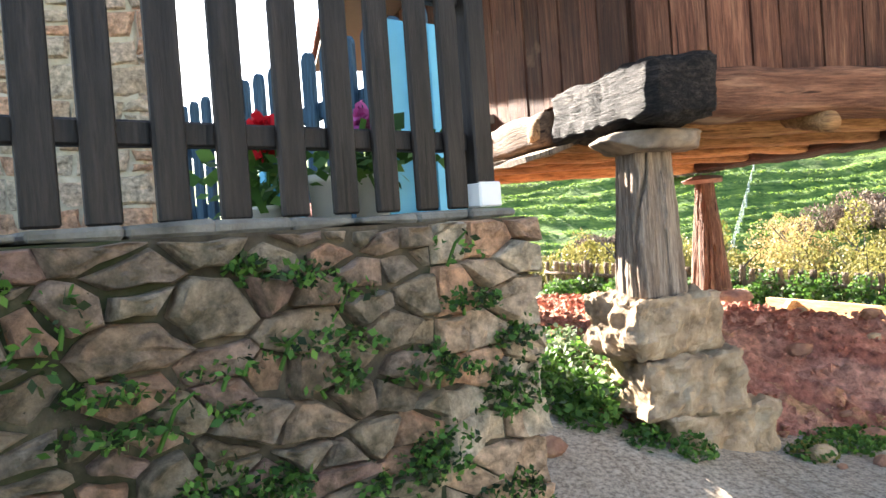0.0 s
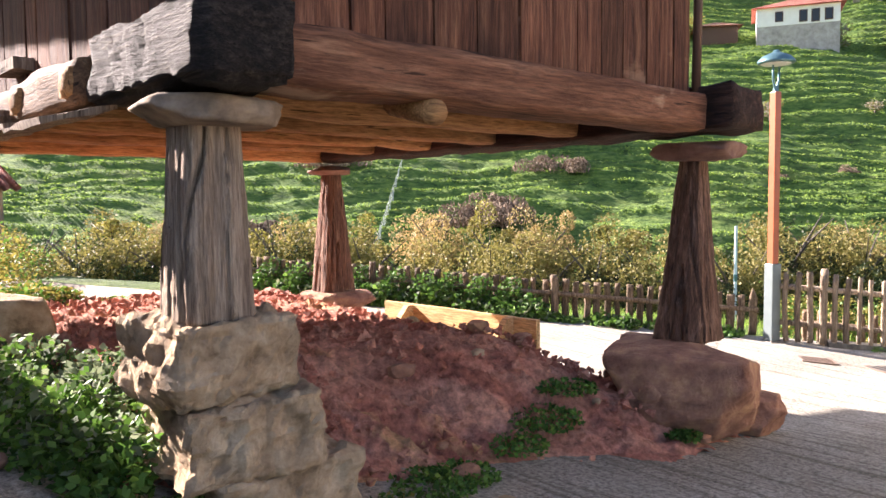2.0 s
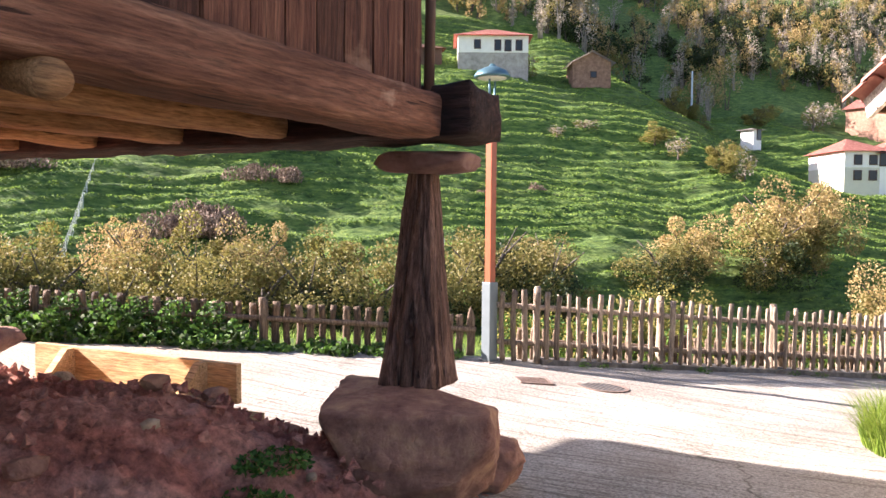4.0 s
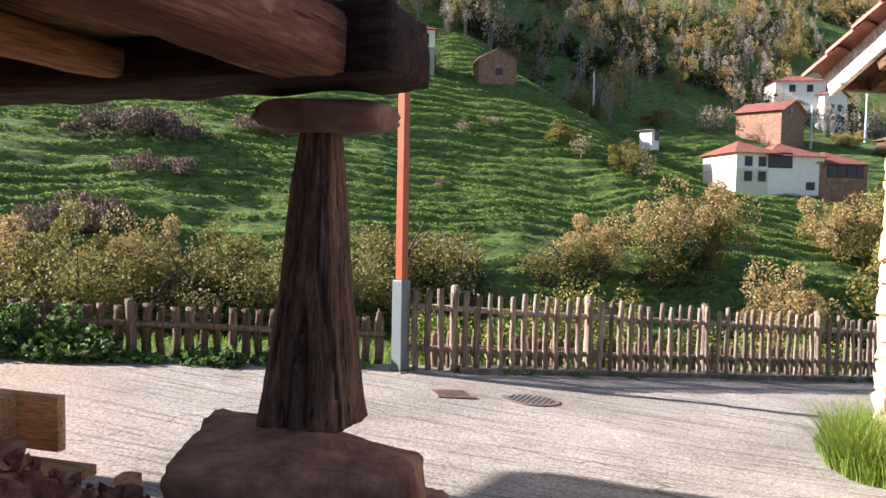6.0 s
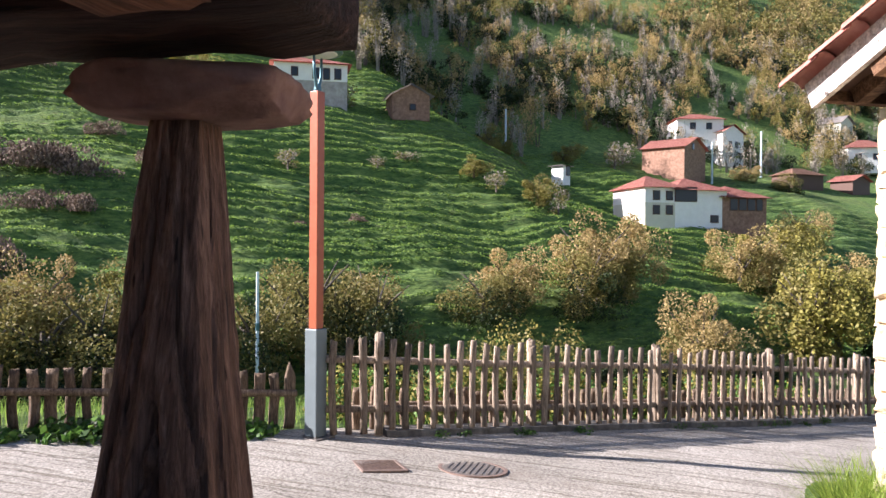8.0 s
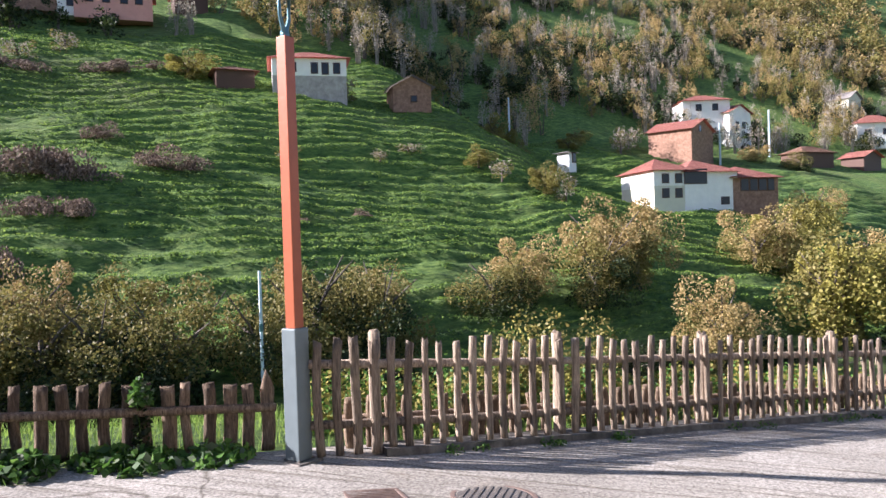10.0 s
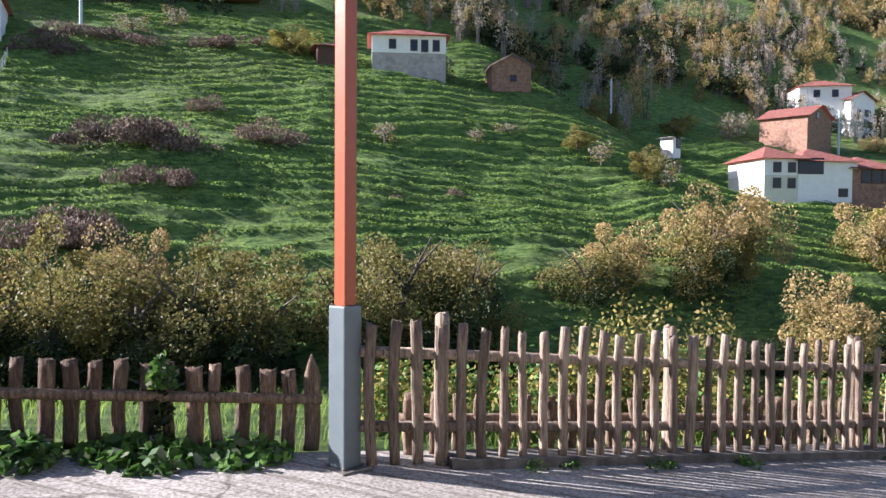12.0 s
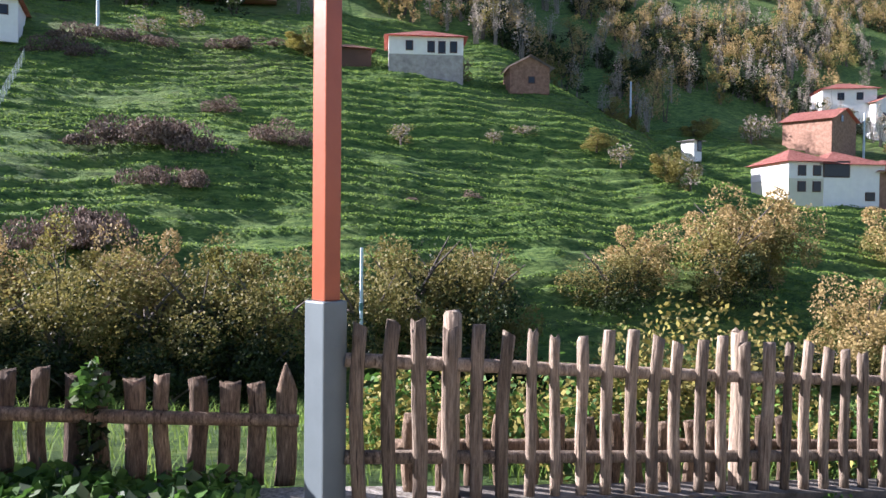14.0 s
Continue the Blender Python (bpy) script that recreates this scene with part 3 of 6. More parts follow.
def build_mound():
    xs, ys = np.arange(2.6, 8.9, 0.036), np.arange(4.2, 11.6, 0.036)
    v = []
    for x in xs:
        for y in ys:
            z, k = mound_z(x, y)
            z += min(1.0, k * 3) * (1.25 - 0.6 * k) * (0.10 * noise.fractal((x * 1.9 + y * 0.7, y * 1.2, 1), 0.6, 2, 6) - 0.19 * abs(noise.noise((x * 3.4 + y * 3.0, y * 0.5 - x * 0.4, 5))) - 0.10 * abs(noise.noise((x * 9.5 + y * 8.2, y * 1.2 - x, 8))) + 0.06 * abs(noise.noise((x * 9, y * 8, 2))) + 0.03 * abs(noise.noise((x * 21, y * 19, 7))))
            v.append((x, y, z))
    m = len(ys)
    f = [(i * m + j, (i + 1) * m + j, (i + 1) * m + j + 1, i * m + j + 1) for i in range(len(xs) - 1) for j in range(m - 1)]
    ob = new("earth_mound", raw_mesh(v, f, M["clay"], True))
    return tagged(ob, "bank of red clay soil sloping down under the raised granary", "earth mound", kind="structure")


build_mound()


def build_clods():
    """Crumbled clods of soil on the bank, too many to count."""
    rng = random.Random(12)
    v, f = [], []
    tet = ((0, 0, 1), (0.94, 0, -0.33), (-0.47, 0.82, -0.33), (-0.47, -0.82, -0.33), (0.4, 0.5, 0.5))
    for _ in range(2600):
        x, y = rng.uniform(3.8, 8.2), rng.uniform(4.5, 9.6)
        z, k = mound_z(x, y)
        if k < 0.06:
            continue
        r = rng.choice((0.012, 0.018, 0.025, 0.04)) * rng.uniform(0.7, 1.3)
        e = Euler((rng.uniform(0, 6), rng.uniform(0, 6), rng.uniform(0, 6))).to_matrix()
        n = len(v)
        v += [tuple(Vector((x, y, z + r * 0.3 + 0.02)) + e @ Vector(p) * r) for p in tet]
        f += [tuple(n + i for i in t) for t in ((0, 1, 4), (1, 2, 4), (2, 0, 4), (0, 3, 1), (1, 3, 2), (2, 3, 0))]
    ob = new("soil_clods", raw_mesh(v, f, M["clay"]))
    return tagged(ob, "crumbled clods of red soil on the bank", "soil", kind="stuff")


build_clods()

# ---- the raised granary ----
granary = thing("granary", (5.6, 7.1, 2.4), "old wooden granary raised on four pillars, with weathered plank walls", "granary")
GO = Vector(granary.location)


def gpart(name, bm, mat, label="", smooth=False, parent=None):
    """A part of the granary, given in world places."""
    for v in bm.verts:
        v.co -= GO
    return part(name, bm, mat, parent or granary, label, smooth)


def pillar(name, cx, cy, z0, z1, w0, w1, seed, mat, lean=(0, 0), knot=None):
    """A tapered squared pillar with split, weathered faces."""
    bm = bmesh.new()
    rows, sides = 60, 110
    rings = []
    for i in range(rows + 1):
        q = i / rows
        w = (w0 + (w1 - w0) * (q ** 0.92)) / 2
        ring = []
        for k in range(sides):
            a = 2 * math.pi * k / sides
            c, s = math.cos(a), math.sin(a)
            r = w / (abs(c) ** 5 + abs(s) ** 5) ** 0.2
            r *= 1 + 0.045 * noise.fractal((c * 2.2 + seed, s * 2.2, q * 1.6), 0.8, 2, 4)
            g = noise.noise((c * 4.5 + seed, s * 4.5, q * 1.3))
            r -= 0.010 * max(0, g - 0.05) * 2
            split = abs(noise.noise((c * 1.5 + seed + 0.10 * math.sin(q * 5), s * 1.5 + 3.3, q * 0.5)))
            r -= 0.05 * max(0, 1 - split / 0.035)
            r += 0.006 * noise.noise((c * 12 + seed, s * 12, q * 3.0)) + 0.004 * noise.noise((c * 6, s * 6 + seed, q * 17))
            if knot:
                off = math.hypot((a - knot[0]) * w, (q - knot[1]) * (z1 - z0) * 0.8)
                r -= 0.045 * max(0, 1 - off / 0.045) - 0.012 * math.exp(-((off - 0.06) / 0.02) ** 2)
            ring.append(bm.verts.new((cx + lean[0] * q + c * r, cy + lean[1] * q + s * r, z0 + (z1 - z0) * q + 0.008 * noise.noise((c * 3, s * 3, seed)))))
        rings.append(ring)
    for r0, r1 in zip(rings, rings[1:]):
        for k in range(sides):
            bm.faces.new((r0[k], r0[(k + 1) % sides], r1[(k + 1) % sides], r1[k]))
    bm.faces.new(rings[0][::-1])
    bm.faces.new(rings[-1])
    return gpart(name, bm, mat, "tapered weathered wooden pillar with deep splits", True)


def slab(cx, cy, z, size, seed, mat, turn=0.0, boxy=0.5, tilt=0.0):
    bm = boulder(size, seed, 0.09, subdiv=4, boxy=boxy)
    bmesh.ops.transform(bm, matrix=Matrix.Translation((cx, cy, z)) @ pose(0, 0, 0, 0, tilt, turn), verts=bm.verts)
    return gpart("pillar_cap", bm, mat, "flat worn cap stone", True)


P1, P2, P3, P4 = (3.82, 4.78), (7.74, 4.76), (7.50, 9.25), (3.40, 9.30)
pillar("pillar", *P1, 1.50, 2.33, 0.34, 0.25, 1.0, M["post_grey"])
pillar("pillar", *P2, 0.92, 2.33, 0.44, 0.165, 4.0, M["post_brown"], (0.10, 0.02), (radians(189), 0.24))
pillar("pillar", *P3, 0.95, 2.34, 0.42, 0.19, 7.0, M["post_red"])
pillar("pillar", *P4, 1.0, 2.34, 0.36, 0.20, 9.0, M["post_brown"])
slab(P1[0] + 0.02, P1[1] - 0.05, 2.31, (0.72, 0.62, 0.13), 2.0, M["slab"], 8, 0.75)
slab(P2[0] + 0.12, P2[1] - 0.02, 2.285, (0.80, 0.76, 0.17), 5.0, M["slab_red"], 20, 0.35, -2)
slab(*P3, 2.31, (0.52, 0.50, 0.12), 6.0, M["slab_red"], 0, 0.5)
slab(P4[0], P4[1], 2.31, (0.72, 0.6, 0.13), 8.0, M["slab_red"], 0, 0.6)

# floor frame
gpart("front_beam", timber((3.92, 4.40, 2.47), (7.42, 4.76, 2.745), (40, 4, 5), 0.016, 2.2, 3, 0.03), M["beam"], "long hewn beam with pale worn patches", True)
gpart("rear_beam", timber((3.4, 9.2, 2.46), (7.6, 9.5, 2.74), (24, 3, 3), 0.016, 2.2, 13, 0.03), M["under"], "", True)
gpart("side_beam", timber((3.56, 4.24, 2.45), (3.97, 5.42, 2.78), (12, 30, 12), 0.026, 4.0, 23, 0.05), M["dark_log"], "blackened deeply scored beam end", True)
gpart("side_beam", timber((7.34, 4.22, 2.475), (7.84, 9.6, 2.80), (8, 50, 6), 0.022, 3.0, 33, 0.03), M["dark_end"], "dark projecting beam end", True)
gpart("side_beam", timber((3.52, 5.44, 2.46), (3.74, 9.9, 2.70), (4, 30, 4), 0.03, 3.0, 35, 0.03), M["beam_y"], "", True)
for i, jy in enumerate((5.5, 6.4, 7.3, 8.2)):
    gpart("joist", timber((3.5, jy, 2.50), (7.45, jy + 0.20, 2.66), (24, 3, 3), 0.018, 2.0, 40 + i, 0.03), M["under"], "", True)
for i, jx in enumerate((4.4, 5.05, 5.75, 6.45, 7.0)):
    gpart("floor_board", timber((jx - 0.36, 4.55, 2.665), (jx + 0.30, 9.4, 2.70), (5, 20, 1), 0.012, 2.0, 50 + i, 0.01), M["under"], "", True)
bm = tube([(4.84, 4.42, 2.425), (4.84, 4.54, 2.45), (4.84, 4.74, 2.50)], [0.066, 0.070, 0.070], 16)
gpart("round_joist", rough(bm, 0.01, 5, 3), M["under"], "round log joist with a pale sawn end", True)

# weathered sill boards along the sunny side
for i in range(7):
    y0 = 5.3 + i * 0.68
    bm = timber((3.30 + 0.02 * (i % 2), y0, 2.415), (3.66, y0 + 0.66, 2.455), (3, 5, 1), 0.014, 5, 60 + i, 0.01)
    bmesh.ops.rotate(bm, cent=(3.6, y0, 2.45), matrix=Euler((0, radians(-14 + 5 * (i % 3)), 0)).to_matrix(), verts=bm.verts)
    gpart("sill_board", bm, M["post_grey"])
for i, y0 in enumerate((6.7, 7.5, 8.6)):
    gpart("sill_block", timber((3.42, y0, 2.47), (3.62, y0 + 0.2, 2.56), (3, 3, 2), 0.012, 6, 70 + i, 0.02), M["post_grey"])

# plank walls
WX0, WX1, WY0, WY1, WZ0, WZ1 = 3.66, 7.30, 4.52, 9.7, 2.735, 4.45


def plank_wall(axis, a0, a1, fixed, out, seed):
    rnd = random.Random(seed)
    a = a0
    while a < a1 - 0.05:
        w = min(rnd.uniform(0.20, 0.34), a1 - a)
        if a1 - (a + w) < 0.1:
            w = a1 - a
        d = rnd.uniform(0, 0.012)
        zb = WZ0 - rnd.uniform(0.0, 0.02)
        if axis == "x":
            bm = timber((a + 0.004, fixed, zb), (a + w - 0.004, fixed + 0.045 + d, WZ1), (3, 1, 10), 0.005, 3, seed + a, 0.008)
        else:
            bm = timber((fixed, a + 0.004, zb), (fixed + 0.045 + d, a + w - 0.004, WZ1), (1, 3, 10), 0.005, 3, seed + a, 0.008)
        if out < 0:
            bmesh.ops.translate(bm, vec=(0, -d, 0) if axis == "x" else (-d, 0, 0), verts=bm.verts)
        gpart("wall_plank", bm, M["plank"])
        a += w


plank_wall("x", WX0, WX1, WY0, -1, 1)
plank_wall("y", WY0 + 0.06, WY1, WX0, -1, 2)
plank_wall("y", WY0 + 0.06, WY1, WX1 - 0.05, 1, 3)
plank_wall("x", WX0, WX1, WY1, 1, 4)
gpart("corner_pole", tube([(7.37, 4.50, 2.72), (7.375, 4.49, 3.6), (7.40, 4.47, 4.5)], [0.032, 0.03, 0.03], 10), M["frame_dark"], "dark upright pole at the corner", True)
gpart("bracket", timber((3.54, 6.62, 2.78), (3.66, 7.06, 2.86), (2, 5, 2), 0.006, 5, 80, 0.01), M["post_grey"], "small worn wooden bracket")


def hip_roof(x0, x1, y0, y1, ze, zr, mat, parent, tile=0.22, inset=None):
    """A hipped roof of half-round tiles: the wave runs to the eaves on all four sides."""
    cx, cy = (x0 + x1) / 2, (y0 + y1) / 2
    bm = bmesh.new()
    for side in range(4):
        horiz = side % 2 == 0
        L = (x1 - x0) if horiz else (y1 - y0)
        D = (y1 - y0) / 2 if horiz else (x1 - x0) / 2
        n = int(L / tile) * 4
        rows = 10
        rings = []
        for i in range(rows + 1):
            q = i / rows
            ring = []
            for k in range(n + 1):
                u = -L / 2 + L * k / n
                half = L / 2 * (1 - q) + 0.02
                uu = max(-half, min(half, u))
                h = ze + (zr - ze) * q + 0.05 * math.cos(2 * math.pi * u / tile) + 0.02 * (i % 2)
                v = D * (1 - q)
                p = {0: (cx + uu, cy - v), 1: (cx + v, cy + uu), 2: (cx - uu, cy + v), 3: (cx - v, cy - uu)}[side]
                ring.append(bm.verts.new((p[0], p[1], h)))
            rings.append(ring)
        for r0, r1 in zip(rings, rings[1:]):
            for k in range(n):
                bm.faces.new((r0[k], r0[k + 1], r1[k + 1], r1[k]))
    return bm


def skew_eave(bm):
    """The eave over the lane side narrows towards the rear, to tilt its shadow edge on the wall."""
    for v in bm.verts:
        v.co.x += max(0.0, (5.5 - v.co.x) / 2.7) * 0.09 * (v.co.y - 7.6)
    return bm


# out of view; rear and side overhangs are sized to place its shadow
gpart("roof", skew_eave(hip_roof(WX0 - 1.0, WX1 + 0.50, WY0 - 0.7, WY1 + 2.8, 4.62, 6.7, M["tile_red"], granary)), M["tile_red"], "hipped roof of red barrel tiles", True)
gpart("roof_soffit", skew_eave(block((WX0 - 0.95, WY0 - 0.65, 4.46), (WX1 + 0.45, WY1 + 2.75, 4.52), 0.01)), M["frame_dark"])


def rock(at, size, seed, mat, label, turn=0.0, boxy=0.6, amount=0.12, subdiv=5):
    bm = boulder(size, seed, amount, subdiv=subdiv, boxy=boxy)
    bmesh.ops.rotate(bm, cent=(0, 0, 0), matrix=Matrix.Rotation(radians(turn), 3, "Z"), verts=bm.verts)
    return solo("foundation_stone", bm, mat, label, "rock", "stones under the pillars", smooth=True, at=at)



def hewn_stone(lo, hi, seed, mat, label, turn=0.0):
    """A squared foundation block with broken corners and pitted faces."""
    c = [(p + q) / 2 for p, q in zip(lo, hi)]
    h = [(q - p) / 2 for p, q in zip(lo, hi)]
    bm = timber((-h[0], -h[1], 0), (h[0], h[1], 2 * h[2]), (22, 18, 12), 0.030, 2.2, seed, 0.02)
    rough(bm, 0.030, 7, seed + 3)
    for v in bm.verts:
        # bedding ledges of the split stone
        q = v.co.z / (2 * h[2])
        k = 1 + 0.05 * noise.noise((q * 5, seed, 1)) + (0.05 if noise.noise((v.co.x * 2, v.co.y * 2, seed + 3 + round(q * 3))) > 0.15 else 0)
        v.co.x, v.co.y = v.co.x * k, v.co.y * k
    bmesh.ops.rotate(bm, cent=(0, 0, 0), matrix=Matrix.Rotation(radians(turn), 3, "Z"), verts=bm.verts)
    return solo("foundation_stone", bm, mat, label, "rock", "stones under the pillars", smooth=False, at=(c[0], c[1], lo[2]))


hewn_stone((3.56, 4.56, 1.16), (4.14, 5.08, 1.51), 1.5, M["rock_grey"], "squared grey foundation stone under a wooden pillar", 4)
hewn_stone((3.62, 4.48, 0.86), (4.24, 5.10, 1.17), 2.7, M["rock_grey"], "large mossy grey stone block below the pillar base", -6)
hewn_stone((3.70, 4.46, 0.50), (4.40, 5.12, 0.87), 3.9, M["rock_grey"], "low pale stone at the foot of the pillar base", 3)
rock((7.58, 4.72, 0.24), (1.56, 1.24, 0.73), 5.2, M["rock_red"], "big reddish sandstone boulder carrying a pillar", 24, 0.72, 0.09)
rock((7.95, 4.36, 0.22), (0.56, 0.55, 0.33), 6.6, M["rock_red"], "lower sandstone boulder beside the pillar base", 10, 0.5, 0.14)
rock((7.50, 9.25, 0.70), (0.92, 0.85, 0.28), 7.3, M["rock_red"], "flat reddish stone under the far pillar", 0, 0.6)
rock((3.40, 9.30, 0.55), (0.95, 0.85, 0.48), 8.3, M["rock_grey"], "grey stone under the shaded far pillar", 0, 0.6)


def stone_face(parent, origin, u, n, length, height, seed, mat, row=(0.09, 0.22), wide=(0.12, 0.36), proud=0.04, gap=0.012):
    """Rubble masonry: uneven stones laid in wandering courses on an upright face. origin is in the parent's space."""
    rnd = random.Random(seed)
    u, n = Vector(u).normalized(), Vector(n).normalized()
    up = Vector((0, 0, 1))
    z, count = 0.0, 0
    courses = []
    while z < height - 0.03:
        h = min(rnd.uniform(*row), height - z)
        courses.append((z, z + h))
        z += h

    def edge(zz, a):
        return zz + (0.07 * noise.noise((a * 2.3 + seed, zz * 5, 1)) if 0.01 < zz < height - 0.01 else 0)

    for z0, z1 in courses:
        a = -rnd.uniform(0, 0.1)
        while a < length - 0.03:
            w = rnd.uniform(*wide) * (1.25 if z1 - z0 > 0.15 else 0.9)
            b = min(a + w, length)
            aa = max(a, 0.0)
            if b - aa < 0.05:
                a = b
                continue
            split = rnd.random() < 0.18 and z1 - z0 > 0.15
            spans = [(z0, (z0 + z1) / 2), ((z0 + z1) / 2, z1)] if split else [(z0, z1)]
            for q0, q1 in spans:
                lo0, lo1, hi0, hi1 = edge(q0, aa), edge(q0, b), edge(q1, aa), edge(q1, b)
                sk0, sk1 = rnd.uniform(-0.03, 0.03), rnd.uniform(-0.03, 0.03)
                g = gap * rnd.uniform(0.6, 1.6)
                ring = [(aa + g + sk0, lo0 + g), ((aa + b) / 2, (lo0 + lo1) / 2 + g * rnd.uniform(0.5, 1.8)), (b - g + sk1, lo1 + g), (b - g * rnd.uniform(0.6, 1.4), (lo1 + hi1) / 2),
                        (b - g - sk1 * 0.5, hi1 - g), ((aa + b) / 2 + rnd.uniform(-0.02, 0.02), (hi0 + hi1) / 2 - g * rnd.uniform(0.5, 1.8)), (aa + g - sk0 * 0.5, hi0 - g), (aa + g * rnd.uniform(0.6, 1.4), (lo0 + hi0) / 2)]
                cx, cz = sum(p[0] for p in ring) / 8, sum(p[1] for p in ring) / 8
                d = proud * rnd.uniform(0.35, 1.3)
                bm = bmesh.new()
                c0 = origin + u * cx + up * cz
                levels = []
                for shrink, depth in ((1.02, -0.03), (1.0, d * 0.45), (0.80, d)):
                    levels.append([bm.verts.new(u * ((p[0] - cx) * shrink * rnd.uniform(0.95, 1.04)) + up * ((p[1] - cz) * shrink * rnd.uniform(0.95, 1.04)) + n * (depth + (rnd.uniform(-0.018, 0.016) if depth > 0 else 0))) for p in ring])
                for r0, r1 in zip(levels, levels[1:]):
                    for k in range(8):
                        bm.faces.new((r0[k], r0[(k + 1) % 8], r1[(k + 1) % 8], r1[k]))
                top = bm.verts.new(n * (d + rnd.uniform(-0.004, 0.018)))
                for k in range(8):
                    bm.faces.new((levels[-1][k], levels[-1][(k + 1) % 8], top))
                bmesh.ops.recalc_face_normals(bm, faces=bm.faces)
                ob = new("stone", mesh_of(bm, mat, False))
                ob.parent = parent
                ob.location = c0
                count += 1
            a = b
    return count


def rubble_face(parent, origin, u, n, length, height, seed, mat, count, proud=0.035, gap=0.010, aspect=1.8, big=0.14):
    """Random rubble: unlike stones of many corners fitted into one another, few of them large, on an upright face."""
    rnd = random.Random(seed)
    u, n, up = Vector(u).normalized(), Vector(n).normalized(), Vector((0, 0, 1))
    cell = math.sqrt(length * height / count)
    seeds = []
    for _ in range(count * 60):
        if len(seeds) >= count:
            break
        r = cell * (rnd.uniform(0.62, 0.85) if rnd.random() < big and len(seeds) < count * 0.35 else rnd.uniform(0.18, 0.42))
        p = (rnd.uniform(0, length), rnd.uniform(0, height))
        if all(((p[0] - q[0]) / aspect) ** 2 + (p[1] - q[1]) ** 2 > (0.62 * (r + q[2])) ** 2 for q in seeds):
            seeds.append((*p, r))
    for i, (sx, sz, r) in enumerate(seeds):
        poly = [(0.0, 0.0), (length, 0.0), (length, height), (0.0, height)]
        for j, (qx, qz, qr) in enumerate(seeds):
            if i == j or abs(qx - sx) > 5 * cell or abs(qz - sz) > 4 * cell:
                continue
            ax, az = (qx - sx) / aspect ** 2, qz - sz
            lim = (qx * qx / aspect ** 2 + qz * qz - 0.4 * qr * qr - sx * sx / aspect ** 2 - sz * sz + 0.4 * r * r) / 2
            out = []
            for (x0, z0), (x1, z1) in zip(poly, poly[1:] + poly[:1]):
                d0, d1 = ax * x0 + az * z0 - lim, ax * x1 + az * z1 - lim
                if d0 <= 0:
                    out.append((x0, z0))
                if (d0 < 0) != (d1 < 0) and abs(d0 - d1) > 1e-9:
                    k = d0 / (d0 - d1)
                    out.append((x0 + (x1 - x0) * k, z0 + (z1 - z0) * k))
            poly = out
            if len(poly) < 3:
                break
        if len(poly) < 3:
            continue
        ring = []
        for (x0, z0), (x1, z1) in zip(poly, poly[1:] + poly[:1]):
            m = max(1, min(4, int(math.hypot(x1 - x0, z1 - z0) / 0.05)))
            ring += [(x0 + (x1 - x0) * k / m, z0 + (z1 - z0) * k / m) for k in range(m)]
        cx, cz = sum(p[0] for p in ring) / len(ring), sum(p[1] for p in ring) / len(ring)
        size = max(math.hypot(p[0] - cx, p[1] - cz) for p in ring)
        if size < 0.03:
            continue
        g = gap * rnd.uniform(0.4, 3.4)
        wob = []
        for p in ring:
            d = max(1e-3, math.hypot(p[0] - cx, p[1] - cz))
            k = max(0.35, (d - g) / d) * (1 + 0.26 * noise.noise((p[0] * 23, p[1] * 23, seed)))
            wob.append((cx + (p[0] - cx) * k, cz + (p[1] - cz) * k))
        d = proud * rnd.uniform(0.3, 1.4)
        tx, tz = rnd.uniform(-0.18, 0.18), rnd.uniform(-0.25, 0.2)
        bm = bmesh.new()
        levels = []
        for shrink, depth in ((1.0, -0.04), (1.0, d * 0.55), (0.86, d)):
            row = []
            for p in wob:
                a, b = (p[0] - cx) * shrink, (p[1] - cz) * shrink
                lift = depth + ((tx * a + tz * b) + 0.022 * noise.noise((p[0] * 16, p[1] * 16, depth * 40 + seed)) if depth > 0 else 0)
                row.append(bm.verts.new(u * a + up * b + n * lift))
            levels.append(row)
        k = len(wob)
        for r0, r1 in zip(levels, levels[1:]):
            for q in range(k):
                bm.faces.new((r0[q], r0[(q + 1) % k], r1[(q + 1) % k], r1[q]))
        mid = []
        for p in wob:
            a, b = (p[0] - cx) * 0.45, (p[1] - cz) * 0.45
            mid.append(bm.verts.new(u * a + up * b + n * (d + tx * a + tz * b + 0.026 * noise.noise((p[0] * 15, p[1] * 15, seed + 5)))))
        top = bm.verts.new(n * (d + rnd.uniform(-0.006, 0.008)))
        for q in range(k):
            bm.faces.new((levels[-1][q], levels[-1][(q + 1) % k], mid[(q + 1) % k], mid[q]))
            bm.faces.new((mid[q], mid[(q + 1) % k], top))
        bmesh.ops.recalc_face_normals(bm, faces=bm.faces)
        ob = new("stone", mesh_of(bm, mat, False))
        ob.parent = parent
        ob.location = origin + u * cx + up * cz


# pale rubble building beside the lane
bx, by = 12.30, 1.58
cottage = thing("stone_cottage", (bx, by, -0.35), "sunlit cottage corner of pale rubble stone under tiled eaves", "house")
U1, N1 = Vector((-0.882, -0.471, 0)), Vector((-0.471, 0.882, 0))
U2, N2 = Vector((0.471, -0.882, 0)), Vector((0.882, 0.471, 0))
bm = bmesh.new()
q = [Vector((0, 0, 0)), U1 * 6, U1 * 6 + U2 * 5, U2 * 5]
lo = [bm.verts.new(p) for p in q]
hi = [bm.verts.new(p + Vector((0, 0, 3.35 + (0.9 if k in (1, 2) else 0.0)))) for k, p in enumerate(q)]
for k in range(4):
    bm.faces.new((lo[k], lo[(k + 1) % 4], hi[(k + 1) % 4], hi[k]))
bm.faces.new(lo)
bm.faces.new(hi[::-1])
bmesh.ops.recalc_face_normals(bm, faces=bm.faces)
